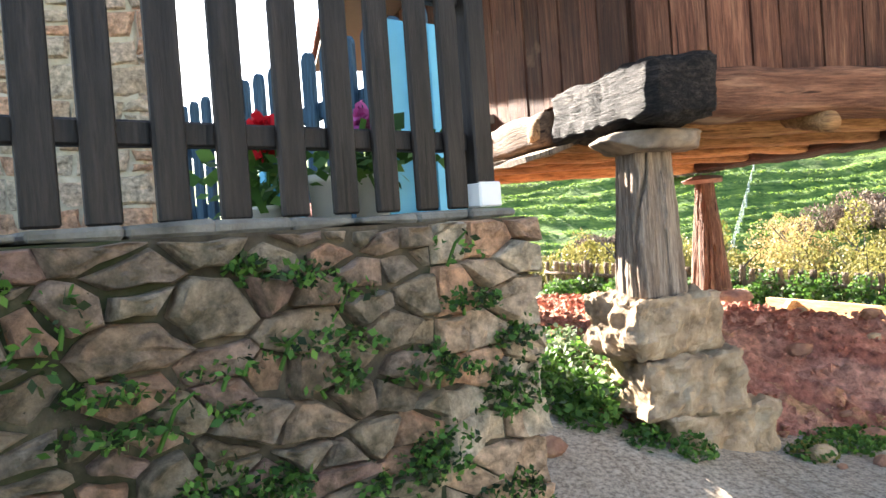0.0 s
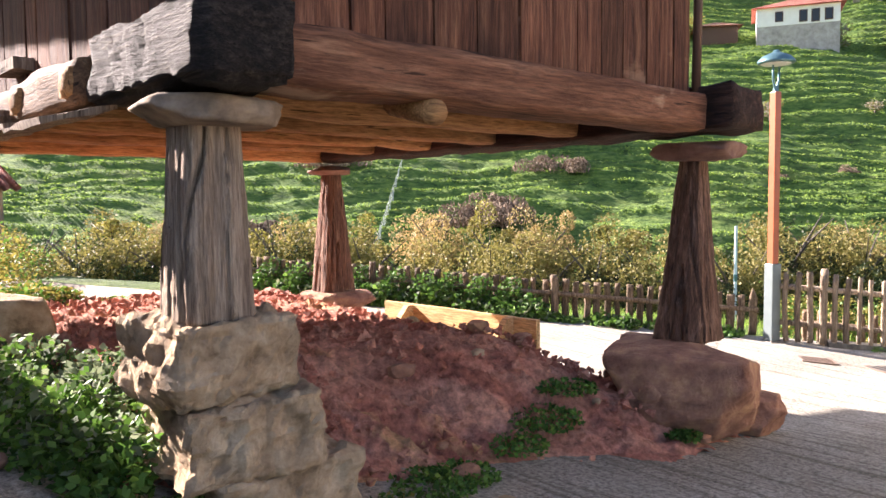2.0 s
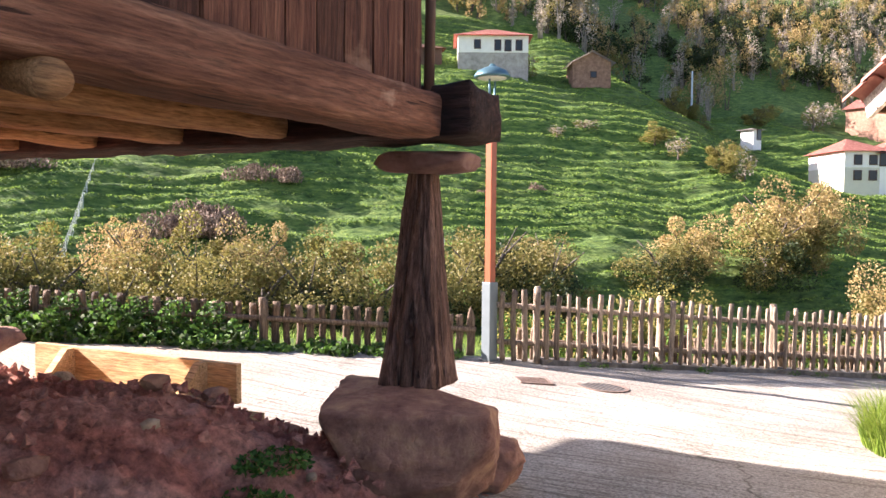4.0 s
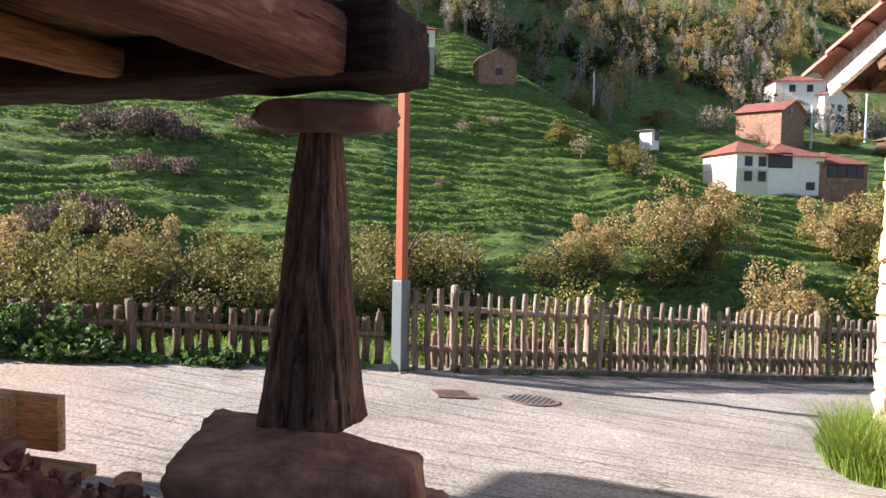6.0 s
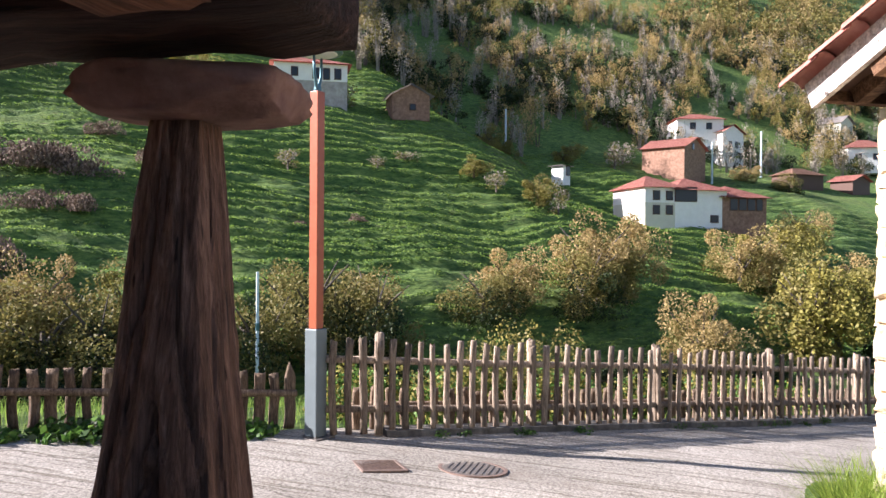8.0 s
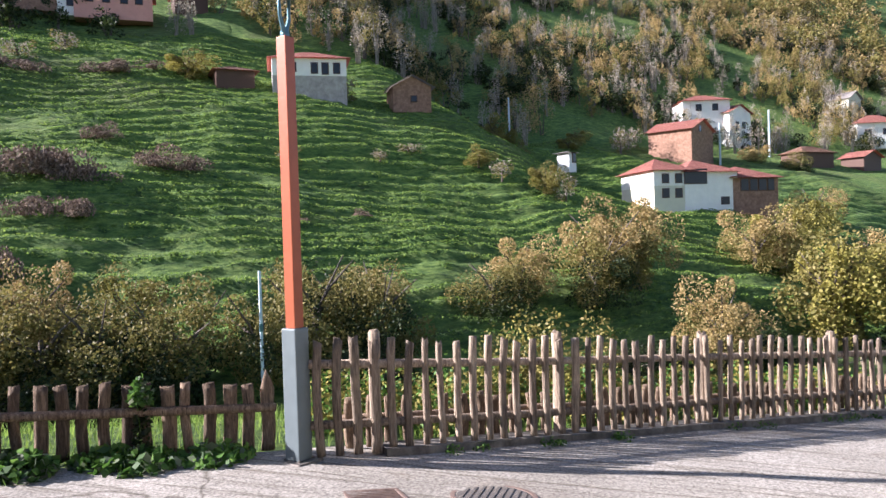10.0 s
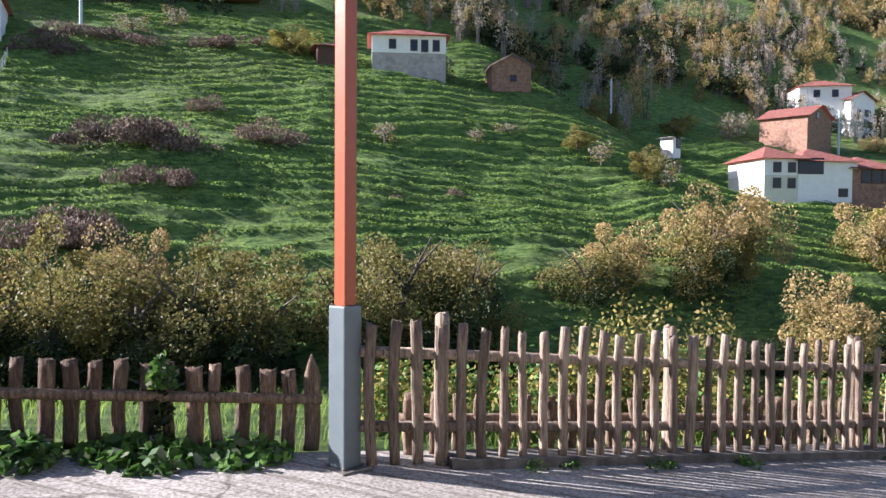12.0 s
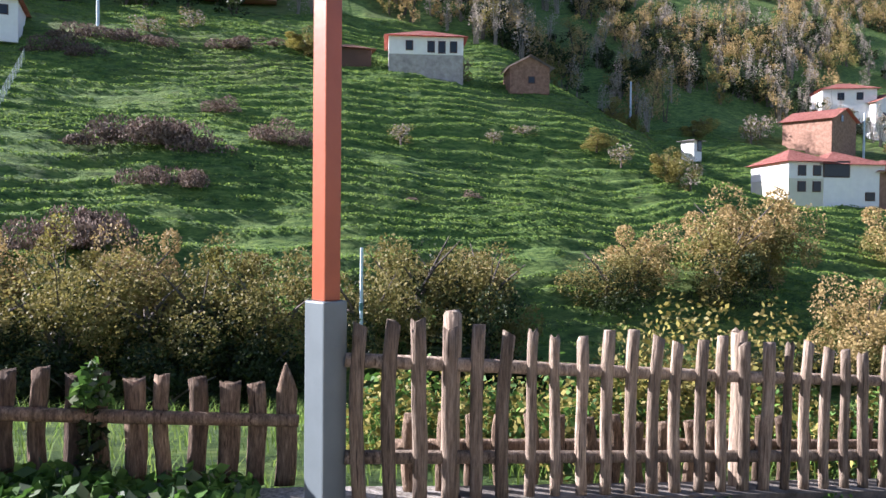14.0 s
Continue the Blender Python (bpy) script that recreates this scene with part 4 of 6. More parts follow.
part("wall", bm, M["mortar_pale"], cottage, "lime mortar core of the wall")
stone_face(cottage, Vector((0.0, 0.0, 0)), U1, N1, 2.2, 3.3, 41, M["pale_stone"], (0.14, 0.34), (0.2, 0.55), 0.05, 0.010)
stone_face(cottage, Vector((0.0, 0.0, 0)), U2, N2, 1.4, 3.3, 42, M["pale_stone"], (0.14, 0.34), (0.2, 0.55), 0.05, 0.010)
# roof: it rises away from the lane, with a pale barge board along the verge
eave = Vector((12.35, 2.04, 3.20)) - Vector((bx, by, -0.35))
up_dir = (U1 * 0.917 + Vector((0, 0, 0.40))).normalized()
RU = U2.copy()
rn = RU.cross(up_dir).normalized()
if rn.z < 0:
    rn = -rn


def roof_slab(a0, a1, b0, b1, h0, h1):
    bm = bmesh.new()
    v = [bm.verts.new(eave + RU * a + up_dir * b + rn * h) for a in (a0, a1) for b in (b0, b1) for h in (h0, h1)]
    for idx in ((0, 1, 3, 2), (4, 6, 7, 5), (0, 4, 5, 1), (2, 3, 7, 6), (0, 2, 6, 4), (1, 5, 7, 3)):
        bm.faces.new([v[i] for i in idx])
    bmesh.ops.recalc_face_normals(bm, faces=bm.faces)
    return bm


part("barge_board", roof_slab(-0.03, 0.02, -0.05, 4.0, -0.16, 0.05), M["barge"], cottage, "pale weathered barge board")
part("roof_deck", roof_slab(0.02, 5.0, -0.05, 4.0, 0.0, 0.035), M["frame_dark"], cottage)
part("fascia", roof_slab(0.02, 5.0, -0.06, -0.02, -0.10, 0.035), M["beam_y"], cottage)
for i in range(5):
    part("rafter", roof_slab(0.35 + i * 0.6, 0.47 + i * 0.6, 0.0, 3.9, -0.13, 0.0), M["beam_y"], cottage)
part("purlin", roof_slab(0.02, 4.9, 0.52, 0.68, -0.26, -0.13), M["beam_y"], cottage, "rough purlin end")
for i in range(7):
    for j in range(9):
        a, b0 = -0.10 + i * 0.21, -0.12 + j * 0.36
        bm = bmesh.new()
        rows = []
        for b, lift, w in ((b0, 0.045, 0.115), (b0 + 0.42, 0.03, 0.095)):
            rows.append([[bm.verts.new(eave + RU * (a + ww * math.cos(math.pi * k / 6)) + up_dir * b + rn * (lift + 0.02 + ww * 0.75 * math.sin(math.pi * k / 6))) for k in range(7)] for ww in (w, w - 0.014)])
        for k in range(6):
            bm.faces.new((rows[0][0][k], rows[0][0][k + 1], rows[1][0][k + 1], rows[1][0][k]))
            bm.faces.new((rows[0][1][k], rows[1][1][k], rows[1][1][k + 1], rows[0][1][k + 1]))
            bm.faces.new((rows[0][0][k], rows[0][1][k], rows[0][1][k + 1], rows[0][0][k + 1]))
        part("roof_tile", bm, M["tile_red"], cottage, "", True)

# ---- retaining wall with the dark picket fence ----
WA = radians(24)
WU = Vector((math.cos(WA), math.sin(WA), 0))
WN = Vector((math.sin(WA), -math.cos(WA), 0))
WEND = Vector((2.36, 3.18, 0))
WLEN, WTOP = 4.2, 2.02
w0 = WEND - WU * WLEN
wall = thing("retaining_wall", (w0.x, w0.y, 0.35), "mossy rubble stone retaining wall with weeds in its joints", "stone wall", kind="structure")
bm = bmesh.new()
prof = []
for i in range(25):
    a = WLEN * i / 24
    prof.append((a, 0.0))
for k in range(1, 7):
    th = math.pi / 2 * k / 6
    prof.append((WLEN + 0.0 - 0.12 + 0.12 * math.sin(th) + 0.0, 0.12 - 0.12 * math.cos(th)))
prof += [(WLEN, 0.6), (0, 0.6)]
lo = [bm.verts.new(WU * a - WN * d) for a, d in prof]
hi = [bm.verts.new(WU * a - WN * d + Vector((0, 0, WTOP - 0.35 - 0.03))) for a, d in prof]
for k in range(len(prof)):
    bm.faces.new((lo[k], lo[(k + 1) % len(prof)], hi[(k + 1) % len(prof)], hi[k]))
bm.faces.new(lo)
bm.faces.new(hi[::-1])
bmesh.ops.recalc_face_normals(bm, faces=bm.faces)
part("wall_core", bm, M["mortar"], wall, "dark earth mortar of the wall")
rubble_face(wall, WU * 1.2, WU, WN, WLEN - 1.2 - 0.42, WTOP - 0.385, 11, M["wall_stone"], 330, 0.045, 0.005)
rubble_face(wall, Vector((0, 0, 0)), WU, WN, 1.2, WTOP - 0.385, 14, M["wall_stone"], 60, 0.045, 0.005)
rubble_face(wall, WU * (WLEN - 0.42), WU, WN, 0.44, WTOP - 0.385, 13, M["corner_stone"], 52, 0.04, 0.003)
rubble_face(wall, WU * (WLEN - 0.01) - WN * 0.02, -WN, WU, 0.55, WTOP - 0.385, 12, M["corner_stone"], 50, 0.04, 0.003)
bm = bmesh.new()
for i in range(20):
    a0, a1 = WLEN * i / 20, WLEN * (i + 1) / 20
    block((a0 + 0.001, 0.03, 0), (a1 - 0.001, 0.62, 0.034), 0.010, 1, bm)
rough(bm, 0.012, 5, 2)
bmesh.ops.transform(bm, matrix=Matrix.Translation((0, 0, WTOP - 0.35 - 0.03)) @ Matrix.Rotation(WA, 4, "Z"), verts=bm.verts)
part("coping", bm, M["coping"], wall, "uneven grey cement coping")

gate = thing("garden_fence", (w0.x, w0.y, WTOP), "dark stained picket fence standing on the stone wall", "fence")
rnd = random.Random(5)
pitch = 0.152
off0 = WLEN - 0.12
GIN = -WN * 0.10


def gate_board(a, w, h, t, back=0.0, z=0.0):
    bm = block((a - w / 2, -t / 2, z), (a + w / 2, t / 2, h), 0.006, 1)
    bmesh.ops.transform(bm, matrix=Matrix.Translation(GIN - WN * back) @ Matrix.Rotation(WA, 4, "Z"), verts=bm.verts)
    return bm


shift = (0.012, 0.037, 0.037, 0.041, 0.03, 0.011, 0.003, -0.008)
for k in range(24):
    part("picket", gate_board(off0 - 0.09 - k * pitch + shift[k % 8], 0.082, 1.06 + rnd.uniform(-0.01, 0.01), 0.024, 0.0, 0.006), M["fence_dark"], gate)
for zz in (0.19, 0.66):
    bm = block((0, -0.022, zz), (off0 + 0.02, 0.022, zz + 0.062), 0.006, 1)
    bmesh.ops.transform(bm, matrix=Matrix.Translation(GIN - WN * 0.036) @ Matrix.Rotation(WA, 4, "Z"), verts=bm.verts)
    part("rail", bm, M["fence_dark"], gate)
part("end_post", gate_board(off0 + 0.035, 0.085, 1.15, 0.085, 0.02, 0.085), M["fence_dark"], gate)
part("post_foot", gate_board(off0 + 0.045, 0.10, 0.09, 0.10, 0.02, 0.008), M["white_block"], gate, "white block under the end post")

# ---- courtyard above the wall ----
# the lane-side edge runs on unseen to y = 13, to shade the lane
yard_poly = [Vector((2.28, 3.75, 0)), Vector((2.18, 6.2, 0)), Vector((1.95, 13, 0)), Vector((-9, 13, 0)), Vector((-9, -1.2, 0)), w0 - WN * 0.3]
bm = bmesh.new()
lo = [bm.verts.new((p.x, p.y, 0.3)) for p in yard_poly]
hi = [bm.verts.new((p.x, p.y, WTOP - 0.06)) for p in yard_poly]
for k in range(len(lo)):
    bm.faces.new((lo[k], lo[(k + 1) % len(lo)], hi[(k + 1) % len(lo)], hi[k]))
bm.faces.new(lo)
bm.faces.new(hi[::-1])
bmesh.ops.recalc_face_normals(bm, faces=bm.faces)
solo("courtyard", bm, M["coping"], "paved courtyard terrace above the stone wall", "terrace", kind="structure")


def yard(a, d, z=0.0):
    """A place in the courtyard: a along the wall from its corner, d behind its face."""
    p = WEND - WU * a - WN * d
    return Vector((p.x, p.y, WTOP - 0.06 + z))


house = thing("stone_house", (1.08, 6.9, WTOP - 0.06), "courtyard house wall of pale rubble stone", "house")
# depth and height behind the front are unseen, added to shade the lane
bm = block((-4.5, 0, 0), (-0.06, 8.6, 3.62), 0.02)
part("wall", bm, M["mortar_pale"], house)
stone_face(house, Vector((-2.6, 0, 0)), (1, 0, 0), (0, -1, 0), 2.6, 3.6, 21, M["corner_stone"], (0.10, 0.28), (0.14, 0.40), 0.04, 0.012)
part("roof", block((-4.9, -0.35, 3.62), (0.0, 8.9, 3.76), 0.03), M["tile_red"], house)

fence2 = thing("garden_fence", (1.35, 5.79, WTOP - 0.06), "blue-grey stained picket fence with rounded tops", "fence")
fu = Vector((2.26 - 1.35, 3.66 - 5.79, 0)).normalized()
fang = math.atan2(fu.y, fu.x)


def round_board(a, w, h, t, z=0.0):
    bm = bmesh.new()
    pts = [(-w / 2, z), (w / 2, z)] + [(w / 2 * math.cos(math.pi * k / 6), h - w / 2 + w / 2 * math.sin(math.pi * k / 6)) for k in range(7)]
    f0 = [bm.verts.new((a + p[0], -t / 2, p[1])) for p in pts]
    f1 = [bm.verts.new((a + p[0], t / 2, p[1])) for p in pts]
    bm.faces.new(f0)
    bm.faces.new(f1[::-1])
    for k in range(len(pts)):
        bm.faces.new((f0[k], f1[k], f1[(k + 1) % len(pts)], f0[(k + 1) % len(pts)]))
    bmesh.ops.recalc_face_normals(bm, faces=bm.faces)
    bmesh.ops.rotate(bm, cent=(0, 0, 0), matrix=Matrix.Rotation(fang, 3, "Z"), verts=bm.verts)
    return bm


for k in range(15):
    part("picket", round_board(-0.1 + k * 0.165, 0.09, 0.88, 0.025), M["fence_blue"], fence2)
for zz in (0.18, 0.56):
    bm = block((-0.15, 0.014, zz), (2.3, 0.05, zz + 0.08), 0.005)
    bmesh.ops.rotate(bm, cent=(0, 0, 0), matrix=Matrix.Rotation(fang, 3, "Z"), verts=bm.verts)
    part("rail", bm, M["fence_blue"], fence2)


def blue_panel(xy, w, h):
    p = (*xy, WTOP - 0.06)
    ob = thing("panel", p, "sky-blue painted metal panel standing in the courtyard", "panel", "blue panels")
    bm = block((-w / 2, -0.015, 0.0), (w / 2, 0.015, h), 0.004)
    bmesh.ops.rotate(bm, cent=(0, 0, 0), matrix=Matrix.Rotation(WA, 3, "Z"), verts=bm.verts)
    part("sheet", bm, M["sheet_blue"], ob)
    for sx in (-1, 1):
        bm = block((sx * w / 2 - 0.02, -0.025, 0), (sx * w / 2 + 0.02, 0.025, h + 0.02), 0.004)
        bmesh.ops.rotate(bm, cent=(0, 0, 0), matrix=Matrix.Rotation(WA, 3, "Z"), verts=bm.verts)
        part("edge_frame", bm, M["sheet_blue"], ob)


blue_panel((2.09, 3.62), 0.17, 0.78)
blue_panel((2.25, 3.62), 0.10, 0.74)
blue_panel((1.66, 3.85), 0.12, 0.26)


def flower_pot(xy, r, h, petals=None, plant=0.0, seed=1):
    p = (*xy, WTOP - 0.06)
    pot = thing("flower_pot", p, "cream plastic flower pot" + (" with a blooming geranium" if petals else ""), "flower pot", "pots behind the fence")
    part("pot", lathe([(r * 0.78, 0), (r * 0.96, h * 0.86), (r * 1.06, h * 0.87), (r * 1.08, h), (r * 0.98, h), (r * 0.95, h * 0.9)], 24), M["pot"], pot, "", True)
    if plant:
        rng = np.random.default_rng(seed)
        c = rng.normal(size=(160, 3)) * np.array([0.10, 0.10, plant * 0.3]) + np.array([0, 0, h + plant * 0.45])
        lf = new("foliage", leaves(c, 0.06, M["leaf_green"], seed, 0.9))
        lf.parent = pot
        part("stem", tube([(0, 0, h * 0.8), (0.01, 0, h + plant * 0.9)], [0.008, 0.005], 6), M["leaf_green"], pot)
    if petals:
        rng = np.random.default_rng(seed + 5)
        c = rng.normal(size=(260, 3)) * 0.026 + np.array([0.0, 0, h + plant])
        fl = new("flower_head", leaves(c, 0.05, petals, seed + 9, 0.9))
        fl.parent = pot
    return pot


flower_pot((1.77, 3.40), 0.074, 0.21, None, 0, 1)
flower_pot((1.93, 3.50), 0.068, 0.21, M["petal_pink"], 0.17, 2)
flower_pot((1.57, 3.42), 0.06, 0.12, M["petal_red"], 0.22, 3)

# long grass at the cottage corner
rng = np.random.default_rng(4)
n = 4600
ang, rad = rng.uniform(0, 2 * np.pi, n), np.sqrt(rng.uniform(0, 1, n))
gx, gy = 11.86 + np.cos(ang) * rad * 0.78, 1.50 + np.sin(ang) * rad * 0.52
gz = road_z(gx, gy) - 0.02
tuft = new("grass_tuft", blades(np.stack([gx, gy, gz], 1) , 0.58, 0.012, M["grass_tuft"], 8, 0.8))
tagged(tuft, "tall bright green grass tuft at the foot of the cottage", "grass", kind="stuff")
solo("verge", boulder((2.0, 1.7, 0.26), 3.3, 0.1, subdiv=4, boxy=0.3), M["turf"], "grassy verge at the foot of the cottage wall", "verge", kind="structure", smooth=True, at=(12.5, 1.3, -0.36))

# ---- street lamp ----


def street_lamp(x, y, z):
    lamp = thing("street_lamp", (x, y, z), "street lamp with a grey steel foot and rust-orange square pole", "street lamp")
    turn = Matrix.Rotation(radians(-20), 3, "Z")

    def sq(lo, hi, bev):
        bm = block(lo, hi, bev, 2)
        bmesh.ops.rotate(bm, cent=(0, 0, 0), matrix=turn, verts=bm.verts)
        return bm

    part("foot_plate", sq((-0.14, -0.14, -0.04), (0.14, 0.14, 0.02), 0.006), M["iron"], lamp, "low square foot plate")
    part("lower_pole", sq((-0.078, -0.078, 0.02), (0.078, 0.078, 1.10), 0.010), M["lamp_grey"], lamp, "grey painted steel lower pole")
    part("upper_pole", sq((-0.052, -0.052, 1.10), (0.052, 0.052, 3.48), 0.006), M["lamp_orange"], lamp, "rust-orange painted square pole")
    for sgn in (-1, 1):
        part("arm", tube([(0, 0, 3.40), (0.02 * sgn, 0, 3.52), (0.085 * sgn, 0, 3.64), (0.10 * sgn, 0, 3.90)], [0.022, 0.02, 0.016, 0.014], 8), M["lamp_head"], lamp, "", True)
    part("collar", lathe([(0.035, 3.46), (0.04, 3.50), (0.03, 3.56)], 14), M["lamp_head"], lamp)
    part("shade", lathe([(0.235, 3.86), (0.25, 3.875), (0.245, 3.90), (0.19, 3.96), (0.10, 4.0), (0.05, 4.02), (0.03, 4.05)], 32), M["lamp_head"], lamp, "teal metal dome shade", True)
    part("diffuser", lathe([(0.10, 3.835), (0.19, 3.85), (0.20, 3.862)], 24), M["lamp_glass"], lamp, "pale glass disc")
    for k in range(4):
        a = radians(25 + 90 * k)
        part("bolt", lathe([(0.012, 0.02), (0.012, 0.035), (0.006, 0.038)], 8), M["iron"], lamp, at=(0.115 * math.cos(a) * 1.0, 0.115 * math.sin(a), 0))
    return lamp


street_lamp(13.0, 6.5, float(road_z(13.0, 6.5)) - 0.01)

# ---- picket fences ----


def picket(height, width, thick, seed, point=False, wob=0.012):
    rnd = random.Random(seed)
    bm = bmesh.new()
    rows = 9
    rings = []
    bend = rnd.uniform(-1, 1) * 0.022
    for i in range(rows + 1):
        q = i / rows
        w = width / 2 * (1 + 0.10 * noise.noise((q * 3, seed, 1)))
        if point and q > 0.8:
            w *= max(0.15, 1 - (q - 0.8) / 0.2 * 0.9)
        cx = bend * math.sin(q * math.pi) + wob * noise.noise((q * 2.2, seed * 3.1, 5))
        cyy = 0.008 * noise.noise((q * 2, seed * 2.1, 8))
        ring = []
        for k in range(8):
            a = 2 * math.pi * (k + 0.5) / 8
            c, s = math.cos(a), math.sin(a)
            r = 1 / (abs(c) ** 4 + abs(s) ** 4) ** 0.25
            r *= 1 + 0.10 * noise.noise((c * 2 + seed, s * 2, q * 4))
            zt = height * q + (0.02 * c * rnd.choice((-1, 1)) if i == rows else 0)
            ring.append(bm.verts.new((cx + c * r * w * 0.86, cyy + s * r * thick / 2 * 0.86, zt)))
        rings.append(ring)
    for r0, r1 in zip(rings, rings[1:]):
        for k in range(8):
            bm.faces.new((r0[k], r0[(k + 1) % 8], r1[(k + 1) % 8], r1[k]))
    bm.faces.new(rings[0][::-1])
    bm.faces.new(rings[-1])
    return bm


def rail(a, b, h, thick, seed, parent, mat, origin):
    n = 14
    pts, rad = [], []
    for i in range(n + 1):
        q = i / n
        pts.append((a[0] + (b[0] - a[0]) * q - origin[0], a[1] + (b[1] - a[1]) * q - origin[1],
                    a[2] + (b[2] - a[2]) * q - origin[2] + 0.02 * noise.noise((q * 4, seed, 2))))
        rad.append(h / 2 * (1 + 0.12 * noise.noise((q * 6, seed, 7))))
    bm = tube(pts, rad, 8)
    return part("rail", bm, mat, parent, "", True)


def fence_run(name, label, a, b, heights, count, width, rails, seed, mat, base=0.0, posts=(), point_last=False, group=""):
    """Pickets from a to b (x, y); heights at both ends above the ground; rails at shares of the height."""
    rnd = random.Random(seed)
    o = (a[0], a[1], float(road_z(*a)))
    f = thing(name, o, label, "fence", group)
    ang = math.atan2(b[1] - a[1], b[0] - a[0])
    nrm = Vector((-math.sin(ang), math.cos(ang), 0))
    kinds = [mesh_of(picket(1.0, width * w, 0.05, seed * 10 + i, False), mat, True) for i, w in enumerate((0.8, 1.0, 1.0, 1.15, 0.9, 1.05, 0.95, 1.1))]
    for k in range(count):
        q = (k + 0.5) / count
        x, y = a[0] + (b[0] - a[0]) * q, a[1] + (b[1] - a[1]) * q
        z = float(road_z(x, y)) + base
        h = heights[0] + (heights[1] - heights[0]) * q + rnd.uniform(-0.03, 0.025)
        me = rnd.choice(kinds)
        if point_last and k == 0:
            me = mesh_of(picket(1.0, width * 1.15, 0.05, seed * 10 + 99, True), mat, True)
            h += 0.10
        ob = new("picket", me)
        ob.parent = f
        tip = rnd.uniform(-2.2, 2.2)
        ob.matrix_basis = Matrix.Translation(Vector((x, y, z)) - Vector(o) - nrm * 0.035) @ Matrix.Rotation(ang, 4, "Z") @ Matrix.Rotation(radians(tip), 4, "Y") @ Matrix.Diagonal((1, 1, h, 1))
    for r in rails:
        za = float(road_z(*a)) + base + heights[0] * r
        zb = float(road_z(*b)) + base + heights[1] * r
        rail((a[0], a[1], za), (b[0], b[1], zb), 0.075, 0.05, seed + r, f, mat, o)
    for q in posts:
        x, y = a[0] + (b[0] - a[0]) * q, a[1] + (b[1] - a[1]) * q
        h = heights[0] + (heights[1] - heights[0]) * q + 0.06
        bm = picket(h + 0.1, 0.12, 0.11, seed + q * 7, False, 0.004)
        pz = float(road_z(x, y)) + base - 0.1 - o[2]
        part("fence_post", bm, mat, f, "", True, (x - o[0] + nrm.x * 0.05, y - o[1] + nrm.y * 0.05, pz))
    return f


fa, fb = (13.04, 6.41), (19.32, -1.0)
fence_run("picket_fence", "tall weathered grey picket fence of rough split stakes", fa, fb, (0.97, 0.89), 61, 0.085, (0.78, 0.26), 3, M["fence"], 0.03, (0.062, 0.257, 0.451, 0.664, 0.858, 0.98), group="lane fences")
fence_run("picket_fence", "low old brown picket fence leaning behind the taller one", (13.5, 6.35), (19.6, -0.75), (0.46, 0.42), 50, 0.10, (0.6,), 5, M["fence_brown"], -0.02, (), group="lane fences")
fence_run("picket_fence", "low rough picket fence of wide brown stakes", (13.22, 6.80), (7.9, 15.1), (0.60, 0.58), 62, 0.115, (0.62,), 7, M["fence_brown"], 0.0, (0.3, 0.6, 0.9), True, group="lane fences")


def kerb(a, b):
    bm = bmesh.new()
    n = 40
    ang = math.atan2(b[1] - a[1], b[0] - a[0])
    nx, ny = -math.sin(ang), math.cos(ang)
    rows = []
    for i in range(n + 1):
        q = i / n
        x, y = a[0] + (b[0] - a[0]) * q, a[1] + (b[1] - a[1]) * q
        z = float(road_z(x, y))
        w = 0.01 * noise.noise((q * 30, 1, 1))
        rows.append([bm.verts.new((x - nx * 0.09 + w, y - ny * 0.09 + w, z - 0.05)), bm.verts.new((x - nx * 0.08 + w, y - ny * 0.08 + w, z + 0.065)),
                     bm.verts.new((x + nx * 0.14, y + ny * 0.14, z + 0.075)), bm.verts.new((x + nx * 0.14, y + ny * 0.14, z - 0.1))])
    for r0, r1 in zip(rows, rows[1:]):
        for k in range(4):
            bm.faces.new((r0[k], r1[k], r1[(k + 1) % 4], r0[(k + 1) % 4]))
    bm.faces.new(rows[0])
    bm.faces.new(rows[-1][::-1])
    return solo("kerb", bm, M["coping"], "low grey cement kerb along the picket fence", "kerb", kind="structure")


kerb((13.45, 5.92), (19.3, -1.1))

# ---- manhole cover and drain grate ----


def road_frame(x, y, turn=0.0):
    nrm = Vector((0.07, -0.04, 1)).normalized()
    z = float(road_z(x, y))
    return Matrix.Translation((x, y, z + 0.003)) @ Vector((0, 0, 1)).rotation_difference(nrm).to_matrix().to_4x4() @ Matrix.Rotation(radians(turn), 4, "Z")


mh = thing("manhole_cover", (0, 0, 0), "round cast-iron manhole cover set in the concrete lane", "manhole cover")
mh.matrix_basis = road_frame(12.66, 4.82)
part("rim", lathe([(0.32, -0.04), (0.32, 0.004), (0.285, 0.004), (0.285, -0.02)], 40), M["rust"], mh, "rusty round rim")
part("lid", lathe([(0.28, -0.04), (0.28, 0.0), (0.27, 0.003)], 40), M["iron"], mh)
for i in range(-4, 5):
    half = math.sqrt(max(0.0, 0.25 ** 2 - (i * 0.055) ** 2))
    part("rib", block((-half, i * 0.055 - 0.014, 0.002), (half, i * 0.055 + 0.014, 0.009), 0.003), M["iron"], mh)

gr = thing("drain_grate", (0, 0, 0), "square rusty drain grate set in the concrete lane", "drain grate")
gr.matrix_basis = road_frame(12.32, 5.60, -57)
for lo, hi in (((-0.21, -0.21, -0.03), (0.21, -0.18, 0.006)), ((-0.21, 0.18, -0.03), (0.21, 0.21, 0.006)), ((-0.21, -0.18, -0.03), (-0.18, 0.18, 0.006)), ((0.18, -0.18, -0.03), (0.21, 0.18, 0.006))):
    part("frame", block(lo, hi, 0.003), M["rust"], gr)
